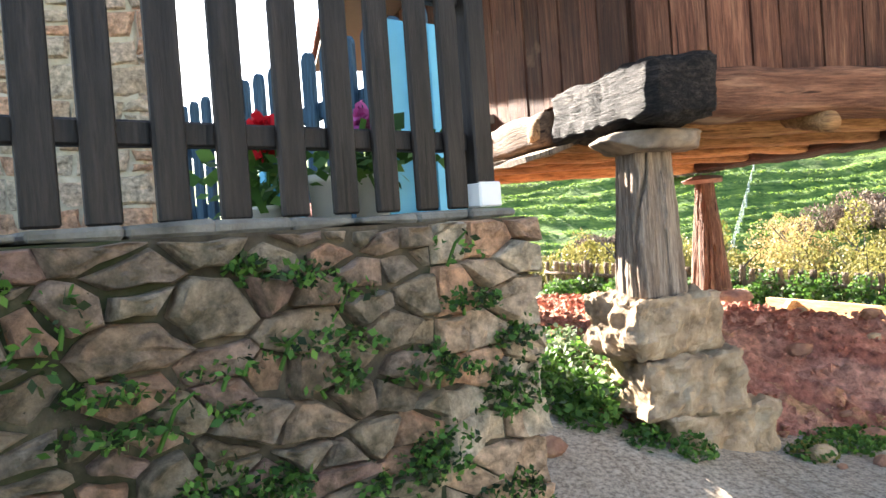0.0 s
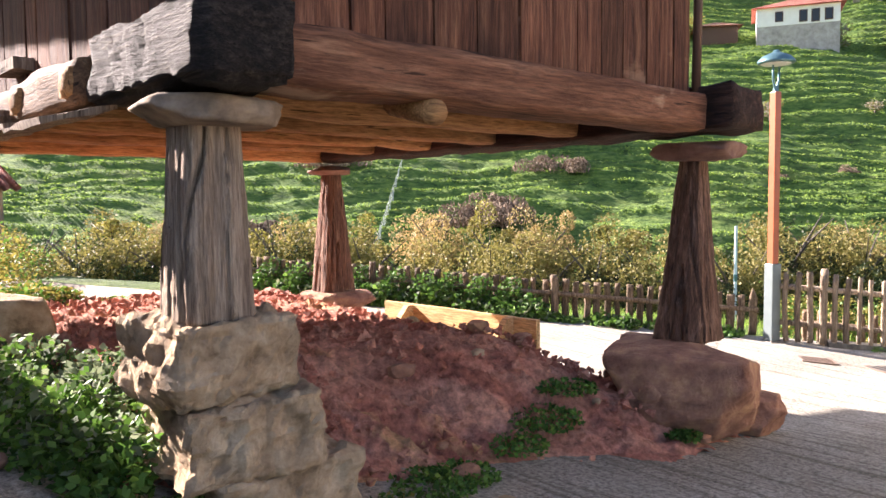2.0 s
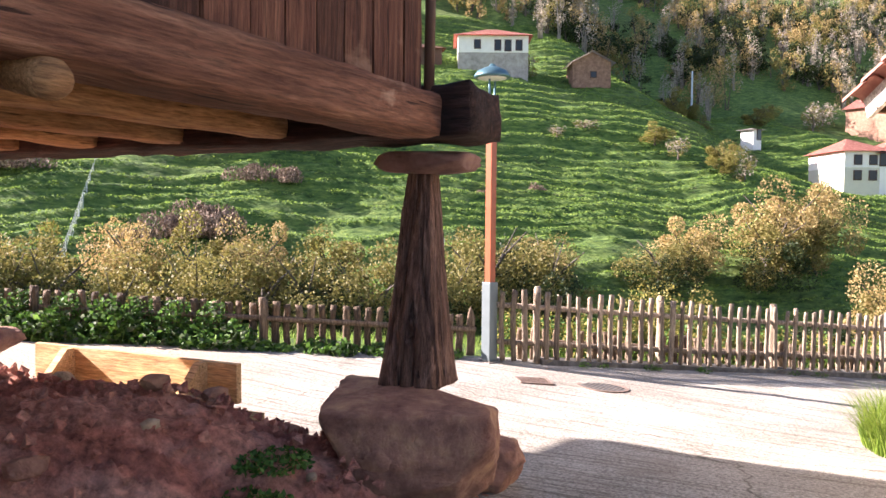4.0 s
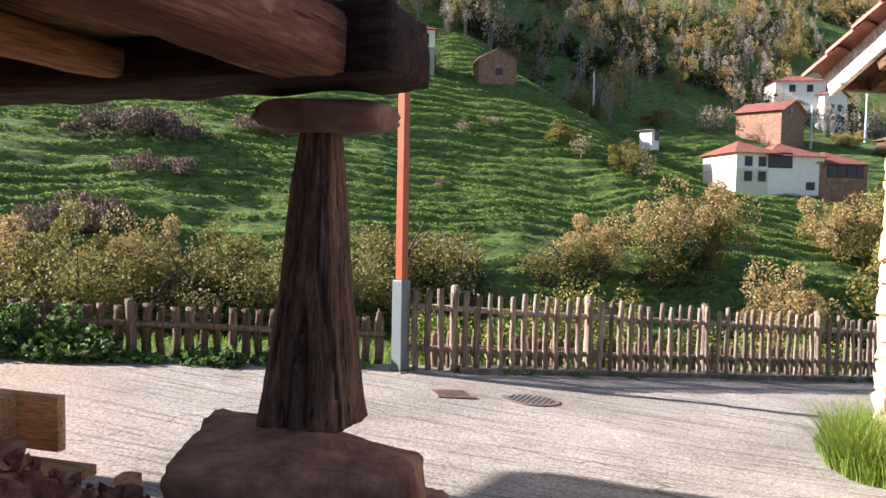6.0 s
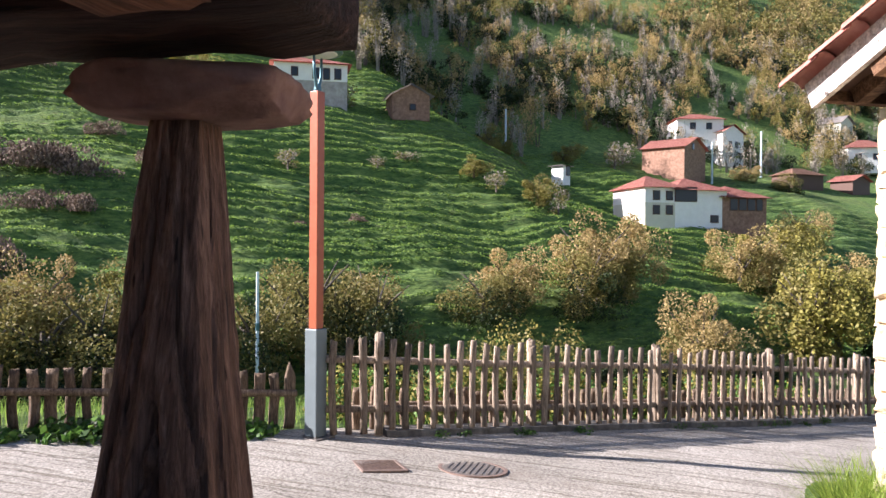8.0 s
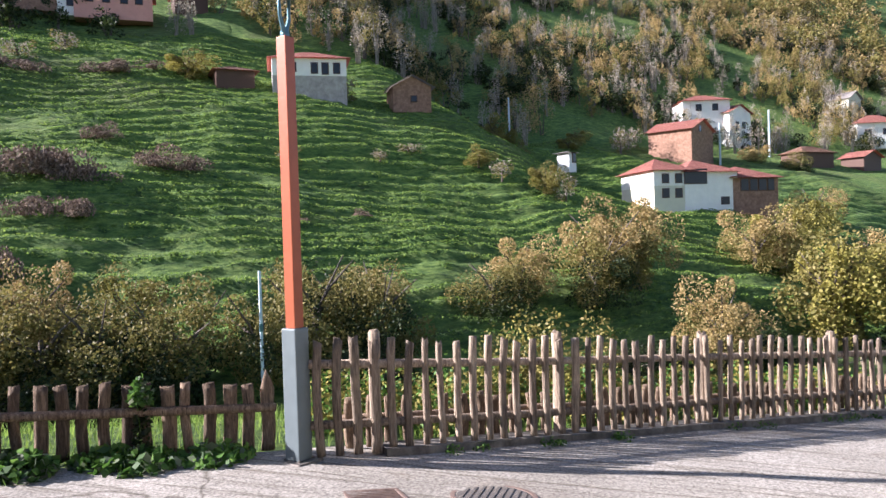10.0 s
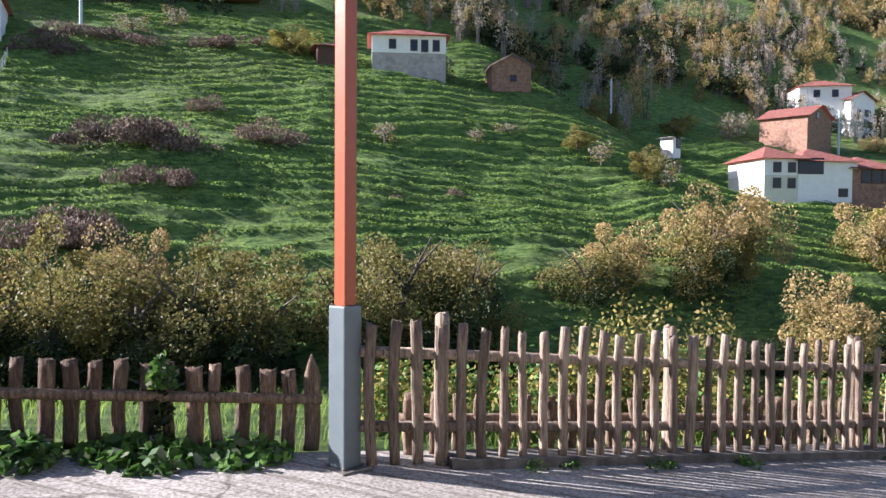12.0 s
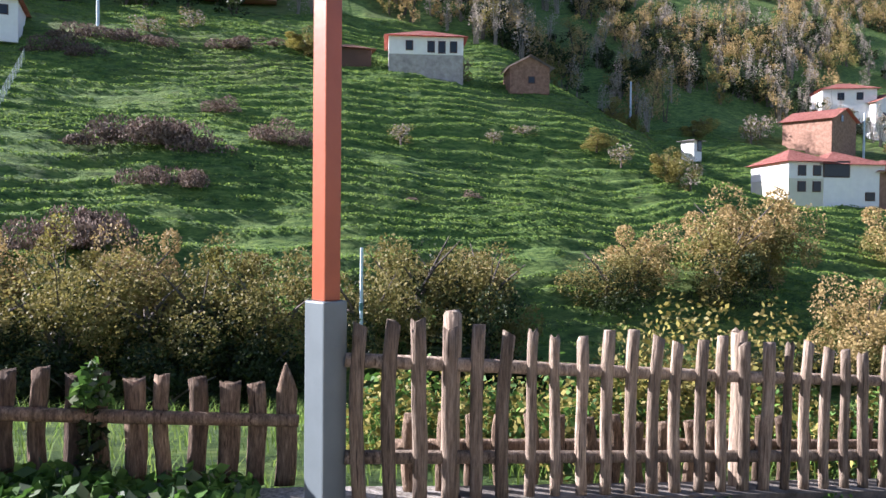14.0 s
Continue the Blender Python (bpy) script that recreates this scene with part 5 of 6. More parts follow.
for i in range(9):
    part("bar", block((-0.18, -0.165 + i * 0.04, -0.02), (0.18, -0.148 + i * 0.04, 0.004), 0.002), M["rust"], gr)

# ---- timber bench on the bank ----
bench = thing("bench", (7.40, 7.15, 0.40), "new yellow pine bench half set into the red bank", "bench")
bu = Vector((0.05, -1, 0)).normalized()


def bench_board(name, a0, a1, d0, d1, z0, z1, label=""):
    bm = timber((a0, d0, z0), (a1, d1, z1), (12, 2, 2), 0.004, 2, a0 + z0, 0.01)
    bmesh.ops.rotate(bm, cent=(0, 0, 0), matrix=Matrix.Rotation(math.atan2(bu.y, bu.x), 3, "Z"), verts=bm.verts)
    return part(name, bm, M["pine"], bench, label)


bench_board("backrest", -1.05, 1.02, 0.10, 0.165, 0.24, 0.54, "pale pine backrest plank")
bench_board("seat", -0.9, 1.28, -0.30, 0.09, 0.165, 0.225, "thick pine seat plank")
for a in (-0.62, 0.72):
    bm = bmesh.new()
    pr = [(-0.25, 0.23), (0.10, 0.23), (0.10, 0.53), (0.03, 0.53)]
    f0 = [bm.verts.new((a - 0.035, p[0], p[1])) for p in pr]
    f1 = [bm.verts.new((a + 0.035, p[0], p[1])) for p in pr]
    bm.faces.new(f0)
    bm.faces.new(f1[::-1])
    for k in range(4):
        bm.faces.new((f0[k], f1[k], f1[(k + 1) % 4], f0[(k + 1) % 4]))
    bmesh.ops.recalc_face_normals(bm, faces=bm.faces)
    bmesh.ops.rotate(bm, cent=(0, 0, 0), matrix=Matrix.Rotation(math.atan2(bu.y, bu.x), 3, "Z"), verts=bm.verts)
    part("side_bracket", bm, M["pine"], bench, "triangular pine bracket")
for a in (-0.62, 0.72):
    bench_board("leg", a - 0.05, a + 0.05, -0.18, 0.06, -0.16, 0.165)

# ---- weeds, ivy and loose stones ----


def weed(x, y, z, r, h, n, leaf, mats, seed, label="leafy green weeds growing on the bank", category="plant", group="weeds on the bank", flat=1.0):
    rng = np.random.default_rng(seed)
    ob = thing("weed_clump", (x, y, z), label, category, group)
    for i, (mt, share) in enumerate(mats):
        k = int(n * share)
        a, q = rng.uniform(0, 2 * np.pi, k), np.sqrt(rng.uniform(0, 1, k))
        hh = h * (1 - 0.55 * q ** 2) * rng.uniform(0.1, 1.0, k)
        c = np.stack([np.cos(a) * q * r, np.sin(a) * q * r * flat, hh], 1)
        f = new("foliage", leaves(c, leaf, M[mt], seed + i, 0.62, 0.2))
        f.parent = ob
    a = rng.uniform(0, 6.28)
    bm = tube([(0, 0, -0.03), (math.cos(a) * r * 0.3, math.sin(a) * r * 0.3 * flat, h * 0.5), (math.cos(a) * r * 0.6, math.sin(a) * r * 0.6 * flat, h * 0.8)], [0.006, 0.005, 0.003], 5)
    part("stem", bm, M["leaf_green"], ob)
    return ob


def bank_z(x, y):
    return max(float(road_z(x, y)), mound_z(x, y)[0] if 2.6 < x < 8.8 and 4.2 < y < 11.5 else -9)


wr = random.Random(31)
G, PL = "leaf_green", "leaf_pale"
for i, (x, y, r, h, m) in enumerate((
        (3.38, 4.80, 0.20, 0.34, ((G, 1.0),)), (3.02, 5.05, 0.26, 0.46, ((G, 0.8), (PL, 0.2))), (2.95, 5.45, 0.36, 0.55, ((G, 0.75), (PL, 0.25))), (3.40, 5.05, 0.32, 0.50, ((G, 0.6), (PL, 0.4))),
        (3.30, 5.65, 0.40, 0.62, ((G, 0.5), (PL, 0.5))), (2.85, 6.1, 0.42, 0.60, ((G, 0.7), (PL, 0.3))), (3.15, 6.5, 0.45, 0.66, ((G, 0.5), (PL, 0.5))), (2.8, 7.1, 0.5, 0.7, ((G, 0.6), (PL, 0.4))),
        (3.58, 4.56, 0.15, 0.22, ((G, 1.0),)), (3.78, 4.42, 0.14, 0.24, ((G, 1.0),)), (3.45, 6.0, 0.32, 0.5, ((PL, 0.8), (G, 0.2))), (3.0, 7.9, 0.5, 0.7, ((G, 0.5), ("leaf_yellow", 0.5))), (3.1, 8.7, 0.5, 0.8, ((G, 0.5), ("leaf_yellow", 0.5))),
        (4.55, 4.42, 0.16, 0.20, ((G, 0.7), ("leaf_yellow", 0.3))), (4.95, 4.62, 0.27, 0.17, ((G, 1.0),)), (5.25, 4.70, 0.24, 0.15, ((G, 1.0),)), (5.85, 4.85, 0.24, 0.15, ((G, 1.0),)), (6.2, 4.92, 0.30, 0.17, ((G, 1.0),)),
        (6.55, 5.0, 0.24, 0.13, ((G, 1.0),)), (7.0, 4.35, 0.14, 0.09, ((G, 1.0),)), (4.3, 9.5, 0.5, 0.35, (("leaf_yellow", 0.5), (G, 0.5))), (5.4, 10.2, 0.6, 0.35, (("leaf_yellow", 0.4), (G, 0.6))), (6.5, 10.4, 0.6, 0.35, ((G, 1.0),)))):
    x += 0.34 if y > 4.8 and x < 3.7 else (0.0 if x < 3.6 else 0)
    weed(x, y, bank_z(x, y) - 0.02, r * 0.92, h * 0.62, int(760 * (r / 0.3) ** 1.4), 0.052 if h > 0.25 else 0.036, m, 400 + i)
# weeds in the joints of the retaining wall
for i in range(120):
    a, z = wr.uniform(0.05, 2.4), wr.uniform(0.75, 1.9)
    p = WEND - WU * a + WN * 0.03
    weed(p.x, p.y, z, wr.uniform(0.04, 0.15), wr.uniform(0.05, 0.13), wr.choice((60, 120, 200)), 0.026, ((G, 0.6), ("leaf_dark", 0.4)), 500 + i, "small fern clump rooted in a wall joint", "plant", "plants on the wall")
# ivy and nettles along the low fence, vines behind the tall one
LF = (Vector((13.22, 6.80, 0)), Vector((7.9, 15.1, 0)))
lu = (LF[1] - LF[0]).normalized()
ln = Vector((-lu.y, lu.x, 0))
if ln.dot(Vector((-1, -1, 0))) < 0:
    ln = -ln
for i in range(34):
    q = 0.55 + i * 0.27
    p = LF[0] + lu * q + ln * wr.uniform(0.08, 0.35)
    big = q > 3.0
    if not big and i % 3 == 1:
        continue
    weed(p.x, p.y, float(road_z(p.x, p.y)) - 0.03, wr.uniform(0.2, 0.34), wr.uniform(0.28, 0.5) if big else wr.uniform(0.10, 0.24), 300, 0.085, ((G, 0.85), (PL, 0.15)), 600 + i, "low nettles at the foot of the picket fence", "plant", "plants along the fence")
for i, q in enumerate((1.08, 3.6, 4.1, 4.6, 5.0, 5.5, 6.1, 6.6, 7.2, 7.7)):
    p = LF[0] + lu * q
    weed(p.x, p.y, float(road_z(p.x, p.y)) + (0.42 if i == 0 else 0.15), 0.12 if i == 0 else 0.34, 0.26 if i == 0 else 0.46, 260 if i == 0 else 620, 0.06, ((G, 0.8), (PL, 0.2)), 650 + i, "ivy climbing over the fence stakes", "plant", "ivy on the fence", 0.6)
iv = LF[0] + lu * 1.08
weed(iv.x, iv.y, float(road_z(iv.x, iv.y)) + 0.05, 0.075, 0.5, 260, 0.05, (("leaf_dark", 1.0),), 671, "dark ivy wrapped round a fence stake", "plant", "ivy on the fence")
fu2 = Vector((fb[0] - fa[0], fb[1] - fa[1], 0)).normalized()
fn2 = Vector((-fu2.y, fu2.x, 0))
for i in range(26):
    q = 0.5 + i * 0.3
    p = Vector((fa[0], fa[1], 0)) + fu2 * q + fn2 * wr.uniform(0.75, 1.5)
    tall = 0.55 if q < 6 else 0.3
    weed(p.x, p.y, float(road_z(p.x, p.y)) - 0.15, wr.uniform(0.34, 0.5), wr.uniform(tall, tall + 0.35), 900, 0.055, (("leaf_yellow", 0.55), (G, 0.45)), 700 + i, "sunlit yellowing vines behind the picket fence", "plant", "vines behind the fence")
for i, (q, h) in enumerate(((3.1, 1.35), (3.5, 1.3), (4.15, 1.3), (2.7, 1.1))):
    p = Vector((fa[0], fa[1], 0)) + fu2 * q + fn2 * 1.6
    weed(p.x, p.y, float(road_z(p.x, p.y)) - 0.3, 0.42, h + 0.2, 1400, 0.05, (("leaf_hedge", 0.6), ("leaf_yellow", 0.4)), 740 + i, "young leafy tree behind the picket fence", "plant", "vines behind the fence")
for i in range(14):
    q = wr.uniform(0.6, 7.5)
    p = Vector((fa[0], fa[1], 0)) + fu2 * q - fn2 * wr.uniform(0.10, 0.2)
    weed(p.x, p.y, float(road_z(p.x, p.y)), wr.uniform(0.06, 0.14), wr.uniform(0.04, 0.1), 70, 0.03, ((G, 1.0),), 760 + i, "small weeds along the kerb", "plant", "plants along the fence")

# outbuilding and bushes seen under the granary floor
outhouse = thing("outbuilding", (4.9, 20.0, 0.6), "low stone outbuilding with a red tiled roof", "outbuilding")
part("wall", block((-2.0, 0, -0.4), (1.6, 3.0, 1.75), 0.03), M["far_stone"], outhouse)
bm = bmesh.new()
rows = []
for i in range(2):
    rows.append([bm.verts.new((-2.3 + 0.055 * k, (-0.35, 1.6)[i], (1.72, 2.35)[i] + 0.04 * math.cos(k * math.pi / 2))) for k in range(77)])
rows.append([bm.verts.new((-2.3 + 0.055 * k, 3.4, 1.72 + 0.04 * math.cos(k * math.pi / 2))) for k in range(77)])
for r0, r1 in zip(rows, rows[1:]):
    for k in range(76):
        bm.faces.new((r0[k], r0[k + 1], r1[k + 1], r1[k]))
bmesh.ops.solidify(bm, geom=list(bm.faces), thickness=0.06)
part("roof", bm, M["tile_red"], outhouse, "red barrel tile roof", True)
for i, (x, y, r, h, m) in enumerate(((4.9, 14.6, 0.8, 1.2, "leaf_yellow"), (4.0, 13.6, 0.7, 1.0, "leaf_yellow"), (3.3, 12.4, 0.7, 0.9, "leaf_green"), (5.7, 16.2, 0.7, 0.8, "leaf_hedge"), (2.9, 10.4, 0.6, 0.9, "leaf_green"))):
    weed(x, y, float(road_z(x, y)) - 0.03, r, h, 2200, 0.06, ((m, 0.7), (G, 0.3)), 780 + i, "leafy bush growing behind the granary", "bush", "bushes behind the granary")

# rough grass behind the fences
rng = np.random.default_rng(91)
gs, gt = rng.uniform(0.35, 4.5, 9000), rng.uniform(-9, 8.5, 9000)
gxx, gyy = to_xy(gs, gt)
near_grass = new("verge_grass", blades(np.stack([gxx, gyy, land_z(gxx, gyy) - 0.02], 1), 0.24, 0.012, M["tussock"], 92, 0.8))
tagged(near_grass, "rough sunlit grass behind the picket fences", "grass", kind="stuff")

# loose stones
for i in range(46):
    x, y = wr.uniform(2.9, 8.0), wr.uniform(4.2, 7.2)
    if i < 14:
        x, y = wr.uniform(6.6, 8.4), wr.uniform(4.9, 6.6)
    s = wr.choice((0.05, 0.07, 0.10, 0.16))
    st = solo("loose_stone", boulder((s * 1.3, s, s * 0.7), i * 1.7, 0.15, subdiv=2, boxy=0.6), M["rock_red"] if i % 3 else M["rock_grey"], "small loose stone lying on the red bank", "stone", "loose stones", at=(x, y, bank_z(x, y) - s * 0.12))
solo("boulder", boulder((0.75, 0.6, 0.5), 17.0, 0.13, subdiv=4, boxy=0.5), M["rock_grey"], "pale grey boulder among the weeds", "rock", smooth=True, at=(3.5, 7.2, bank_z(3.5, 7.2) + 0.05))
solo("boulder", boulder((0.42, 0.34, 0.2), 19.0, 0.13, subdiv=3, boxy=0.5), M["rock_red"], "small reddish boulder beside the pillar stone", "rock", smooth=True, at=(7.05, 4.62, bank_z(7.05, 4.62) - 0.02))

# ---- across the valley ----


def land(s, t):
    x, y = to_xy(s, t)
    return Vector((float(x), float(y), float(land_z(x, y))))


def blob_points(rng, n, r, squash=(1, 1, 1), lumps=9, hollow=0.55):
    """Points on a crown made of many lumps, mostly near its outside."""
    cs = rng.normal(size=(lumps, 3))
    cs /= np.linalg.norm(cs, axis=1)[:, None]
    cs *= rng.uniform(0.3, 0.9, (lumps, 1))
    rs = rng.uniform(0.18, 0.46, lumps)
    k = rng.integers(0, lumps, n)
    d = rng.normal(size=(n, 3))
    d /= np.linalg.norm(d, axis=1)[:, None]
    p = cs[k] + d * (rs[k] * (hollow + (1 - hollow) * rng.uniform(0, 1, n) ** 0.5))[:, None]
    return p * np.array(squash) * r


def limb_paths(rng, height, spread, radius, count=6):
    out = [([(0, 0, -0.3), (0.05, 0, height * 0.3), (0.0, 0.05, height * 0.6)], [radius, radius * 0.75, radius * 0.4])]
    for k in range(count):
        a = 2 * math.pi * (k + rng.uniform(-0.3, 0.3)) / count
        b = height * rng.uniform(0.22, 0.5)
        e = (math.cos(a) * spread * rng.uniform(0.5, 0.9), math.sin(a) * spread * rng.uniform(0.5, 0.9), height * rng.uniform(0.65, 0.95))
        out.append(([(0, 0, b), (e[0] * 0.4, e[1] * 0.4, b + (e[2] - b) * 0.5), e], [radius * 0.45, radius * 0.3, radius * 0.1]))
    return out


def tree_kind(name, label, category, group, seed, r, height, squash, n, leaf, mats, lumps=10):
    """One tree or bush: trunk with limbs, and crowns of small leaves in one or two tones."""
    rng = np.random.default_rng(seed)
    ob = thing(name, (0, 0, -200), label, category, group)
    for i, (pts, rad) in enumerate(limb_paths(rng, height, r, 0.035 * height + 0.03, 5 if height > 1.5 else 0)):
        part("branch" if i else "trunk", tube(pts, rad, 6), M["bark"], ob)
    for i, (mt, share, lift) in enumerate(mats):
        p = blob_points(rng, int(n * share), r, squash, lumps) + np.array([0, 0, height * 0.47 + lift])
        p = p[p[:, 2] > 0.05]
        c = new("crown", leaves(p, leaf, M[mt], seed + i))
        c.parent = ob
    return ob


TREES = {
    # lower crown gets near-black leaves in place of the hedge's own shade
    "hedge": [tree_kind("hedge_tree", "dense yellow-green hedge tree turning brown at the top, lower leaves coloured as shade", "tree", "trees along the stream", 100 + i, 2.6, 4.6, (1, 1, 1.0), 10500, 0.14,
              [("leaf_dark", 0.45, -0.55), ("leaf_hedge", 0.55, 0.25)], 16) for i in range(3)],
    # shade below the hedge, put in as added bushes with near-black leaves
    "thicket": [tree_kind("thicket", "thicket of green bushes along the stream, shade painted in as near-black leaves", "bush", "bushes along the stream", 110 + i, 2.6, 3.4, (1, 1, 0.85), 7000, 0.19,
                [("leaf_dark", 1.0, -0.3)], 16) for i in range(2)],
    "tan": [tree_kind("autumn_tree", "round autumn tree with tan brown leaves", "tree", "trees along the stream", 120 + i, 2.6, 4.8, (1, 1, 1.05), 10000, 0.14,
            [("leaf_hedge", 0.4, -0.6), ("leaf_tan", 0.6, 0.1)], 16) for i in range(2)],
    "yellow": [tree_kind("yellow_tree", "rounded tree with yellow-green autumn leaves", "tree", "trees on the hillside", 140 + i, 2.4, 4.6, (1, 1, 1.05), 7000, 0.18,
               [("leaf_hedge", 0.5, -0.3), ("leaf_yellow", 0.5, 0.2)], 11) for i in range(2)],
    "bramble": [tree_kind("bramble_patch", "low mound of dry grey-brown brambles", "bush", "brambles on the hillside", 160 + i, 2.4, 0.9, (1, 0.8, 0.42), 8000, 0.11,
                [("bramble", 1.0, -0.35)], 14) for i in range(2)],
    "scrub": [tree_kind("shrub", "thin pale shrub with few leaves", "bush", "shrubs on the hillside", 180 + i, 1.4, 2.4, (1, 1, 1), 900, 0.15,
              [("twig", 0.5, 0), ("leaf_hedge", 0.5, 0)], 9) for i in range(2)],
}
tree_rng = random.Random(9)


def plant(kind, s, t, width, height, sink=0.2):
    src = tree_rng.choice(TREES[kind])
    base = {"hedge": (5.2, 6.2), "thicket": (5.2, 4.4), "tan": (5.2, 6.6), "yellow": (4.8, 6.4), "bramble": (4.8, 1.2), "scrub": (2.8, 3.2)}[kind]
    p = land(s, t)
    p.z -= sink
    ob = copy_thing(src, Matrix.Translation(p) @ Matrix.Rotation(tree_rng.uniform(0, 6.28), 4, "Z"))
    ob.scale = (width / base[0], width / base[0], height / base[1])
    return ob


# undergrowth, coloured as the shade at the hedge foot, and trees along the stream
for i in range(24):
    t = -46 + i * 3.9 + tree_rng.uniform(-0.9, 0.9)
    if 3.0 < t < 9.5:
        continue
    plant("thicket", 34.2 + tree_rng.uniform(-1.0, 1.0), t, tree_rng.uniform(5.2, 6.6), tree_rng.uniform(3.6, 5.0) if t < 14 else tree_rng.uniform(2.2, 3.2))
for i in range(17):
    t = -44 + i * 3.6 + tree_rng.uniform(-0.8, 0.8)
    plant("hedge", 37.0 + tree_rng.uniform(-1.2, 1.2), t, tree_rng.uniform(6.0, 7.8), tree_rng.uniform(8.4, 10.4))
for i in range(9):
    t = -36 + i * 4.6 + tree_rng.uniform(-1, 1)
    plant("tan" if i % 2 else "yellow", 41.0 + tree_rng.uniform(-0.8, 0.8), t, tree_rng.uniform(4.4, 6.0), tree_rng.uniform(7.2, 8.8))
for kind, s, t, w, h in (("hedge", 42.4, 13.0, 6.0, 5.6), ("tan", 43.2, 15.6, 5.2, 5.6), ("hedge", 42.2, 24.2, 6.4, 6.0), ("tan", 43.4, 27.0, 5.4, 6.0), ("hedge", 42.6, 33.0, 6.0, 6.6),
                         ("tan", 44.2, 35.8, 7.0, 8.8), ("tan", 44.6, 38.8, 5.6, 7.6), ("tan", 33.0, 36.4, 5.8, 7.6), ("tan", 50.1, 57.2, 7.0, 7.6), ("yellow", 50.4, 61.6, 7.0, 8.0),
                         ("yellow", 35.8, 50.5, 7.4, 9.4), ("yellow", 36.5, 54.2, 7.8, 9.8), ("hedge", 33.0, 58.0, 7.4, 9.0), ("tan", 45, 66, 6, 7), ("yellow", 58, 74, 7, 8), ("tan", 64, 82, 7, 8),
                         ("yellow", 106.5, 58.8, 5.4, 6.6), ("yellow", 107.5, 61.8, 4.6, 5.2), ("yellow", 63.7, 42.1, 4.4, 4.6), ("scrub", 62.0, 43.6, 3.4, 4.4), ("yellow", 69.0, 37.0, 3.6, 3.0),
                         ("scrub", 66.0, 38.2, 3.4, 2.6), ("yellow", 93.4, 9.9, 6.8, 5.0), ("scrub", 68.6, 16.1, 3.2, 3.0), ("scrub", 88.4, 28.4, 3.6, 4.4), ("bramble", 56.9, 14.2, 1.9, 1.0),
                         ("bramble", 58.0, 20.0, 2.0, 0.9), ("scrub", 72, 30, 3.0, 1.8), ("scrub", 70, 26, 2.6, 1.5), ("scrub", 97, -9, 4.5, 4.0), ("scrub", 101, -4, 4.0, 4.6), ("yellow", 100, 60, 4, 3.4),
                         ("yellow", 104, 72, 5, 4), ("scrub", 103, 82, 5, 6), ("scrub", 106, 86, 5, 7), ("yellow", 110, 78, 5, 4), ("tan", 98, 108, 6, 5), ("hedge", 92, 112, 7, 5), ("scrub", 84, 74, 4, 3)):
    big = 1.25 if s < 52 and t > 25 else 1.0
    plant(kind, s, t, w * (0.5 + big / 2), h * big)
# brambles on the slope
for s, t, w, h in ((49.5, -11.4, 5.0, 2.2), (50.0, -8.2, 5.6, 2.6), (64.7, -9.6, 6.4, 2.4), (65.2, -5.0, 6.2, 2.6), (64.0, -1.6, 5.0, 2.0), (58.4, -5.6, 4.2, 1.9), (58.2, -3.4, 3.6, 1.6), (67.2, 3.6, 4.4, 1.6),
                   (66.6, 6.6, 4.0, 1.4), (93.1, -16, 6.0, 2.0), (93.4, -11.4, 6.6, 2.0), (92.6, -7.4, 5.0, 1.6), (88, -18, 5, 2.0), (87, -14.6, 4, 1.6), (94, 0, 5, 1.6), (95.5, 5.5, 5, 1.4), (74, -1, 3, 1.2), (47, -26, 6, 2.4), (60, -24, 6, 2.2)):
    plant("bramble", s, t, w * 1.55, h * 1.6, 0.05)

# tussocks on the terraces of the meadow
rng = np.random.default_rng(77)
ts_, tt_ = rng.uniform(38, 112, 470000), rng.uniform(-80, 78, 470000)
keep = np.array([terrace(a, b) + 0.5 * noise.noise((a * 0.8, b * 0.5, 31.0)) for a, b in zip(ts_, tt_)])
sel = keep > 0.22
ts_, tt_ = ts_[sel], tt_[sel]
tx_, ty_ = to_xy(ts_, tt_)
tz_ = land_z(tx_, ty_) + smooth_step(20, 44, ts_) * np.array([relief(a, b) for a, b in zip(ts_, tt_)]) + 0.07
meadow = new("meadow_grass", leaves(np.stack([tx_, ty_, tz_], 1), 0.17, M["tussock"], 78, 0.8))
tagged(meadow, "tufted meadow grass on the terraces of the hillside", "grass", kind="stuff")

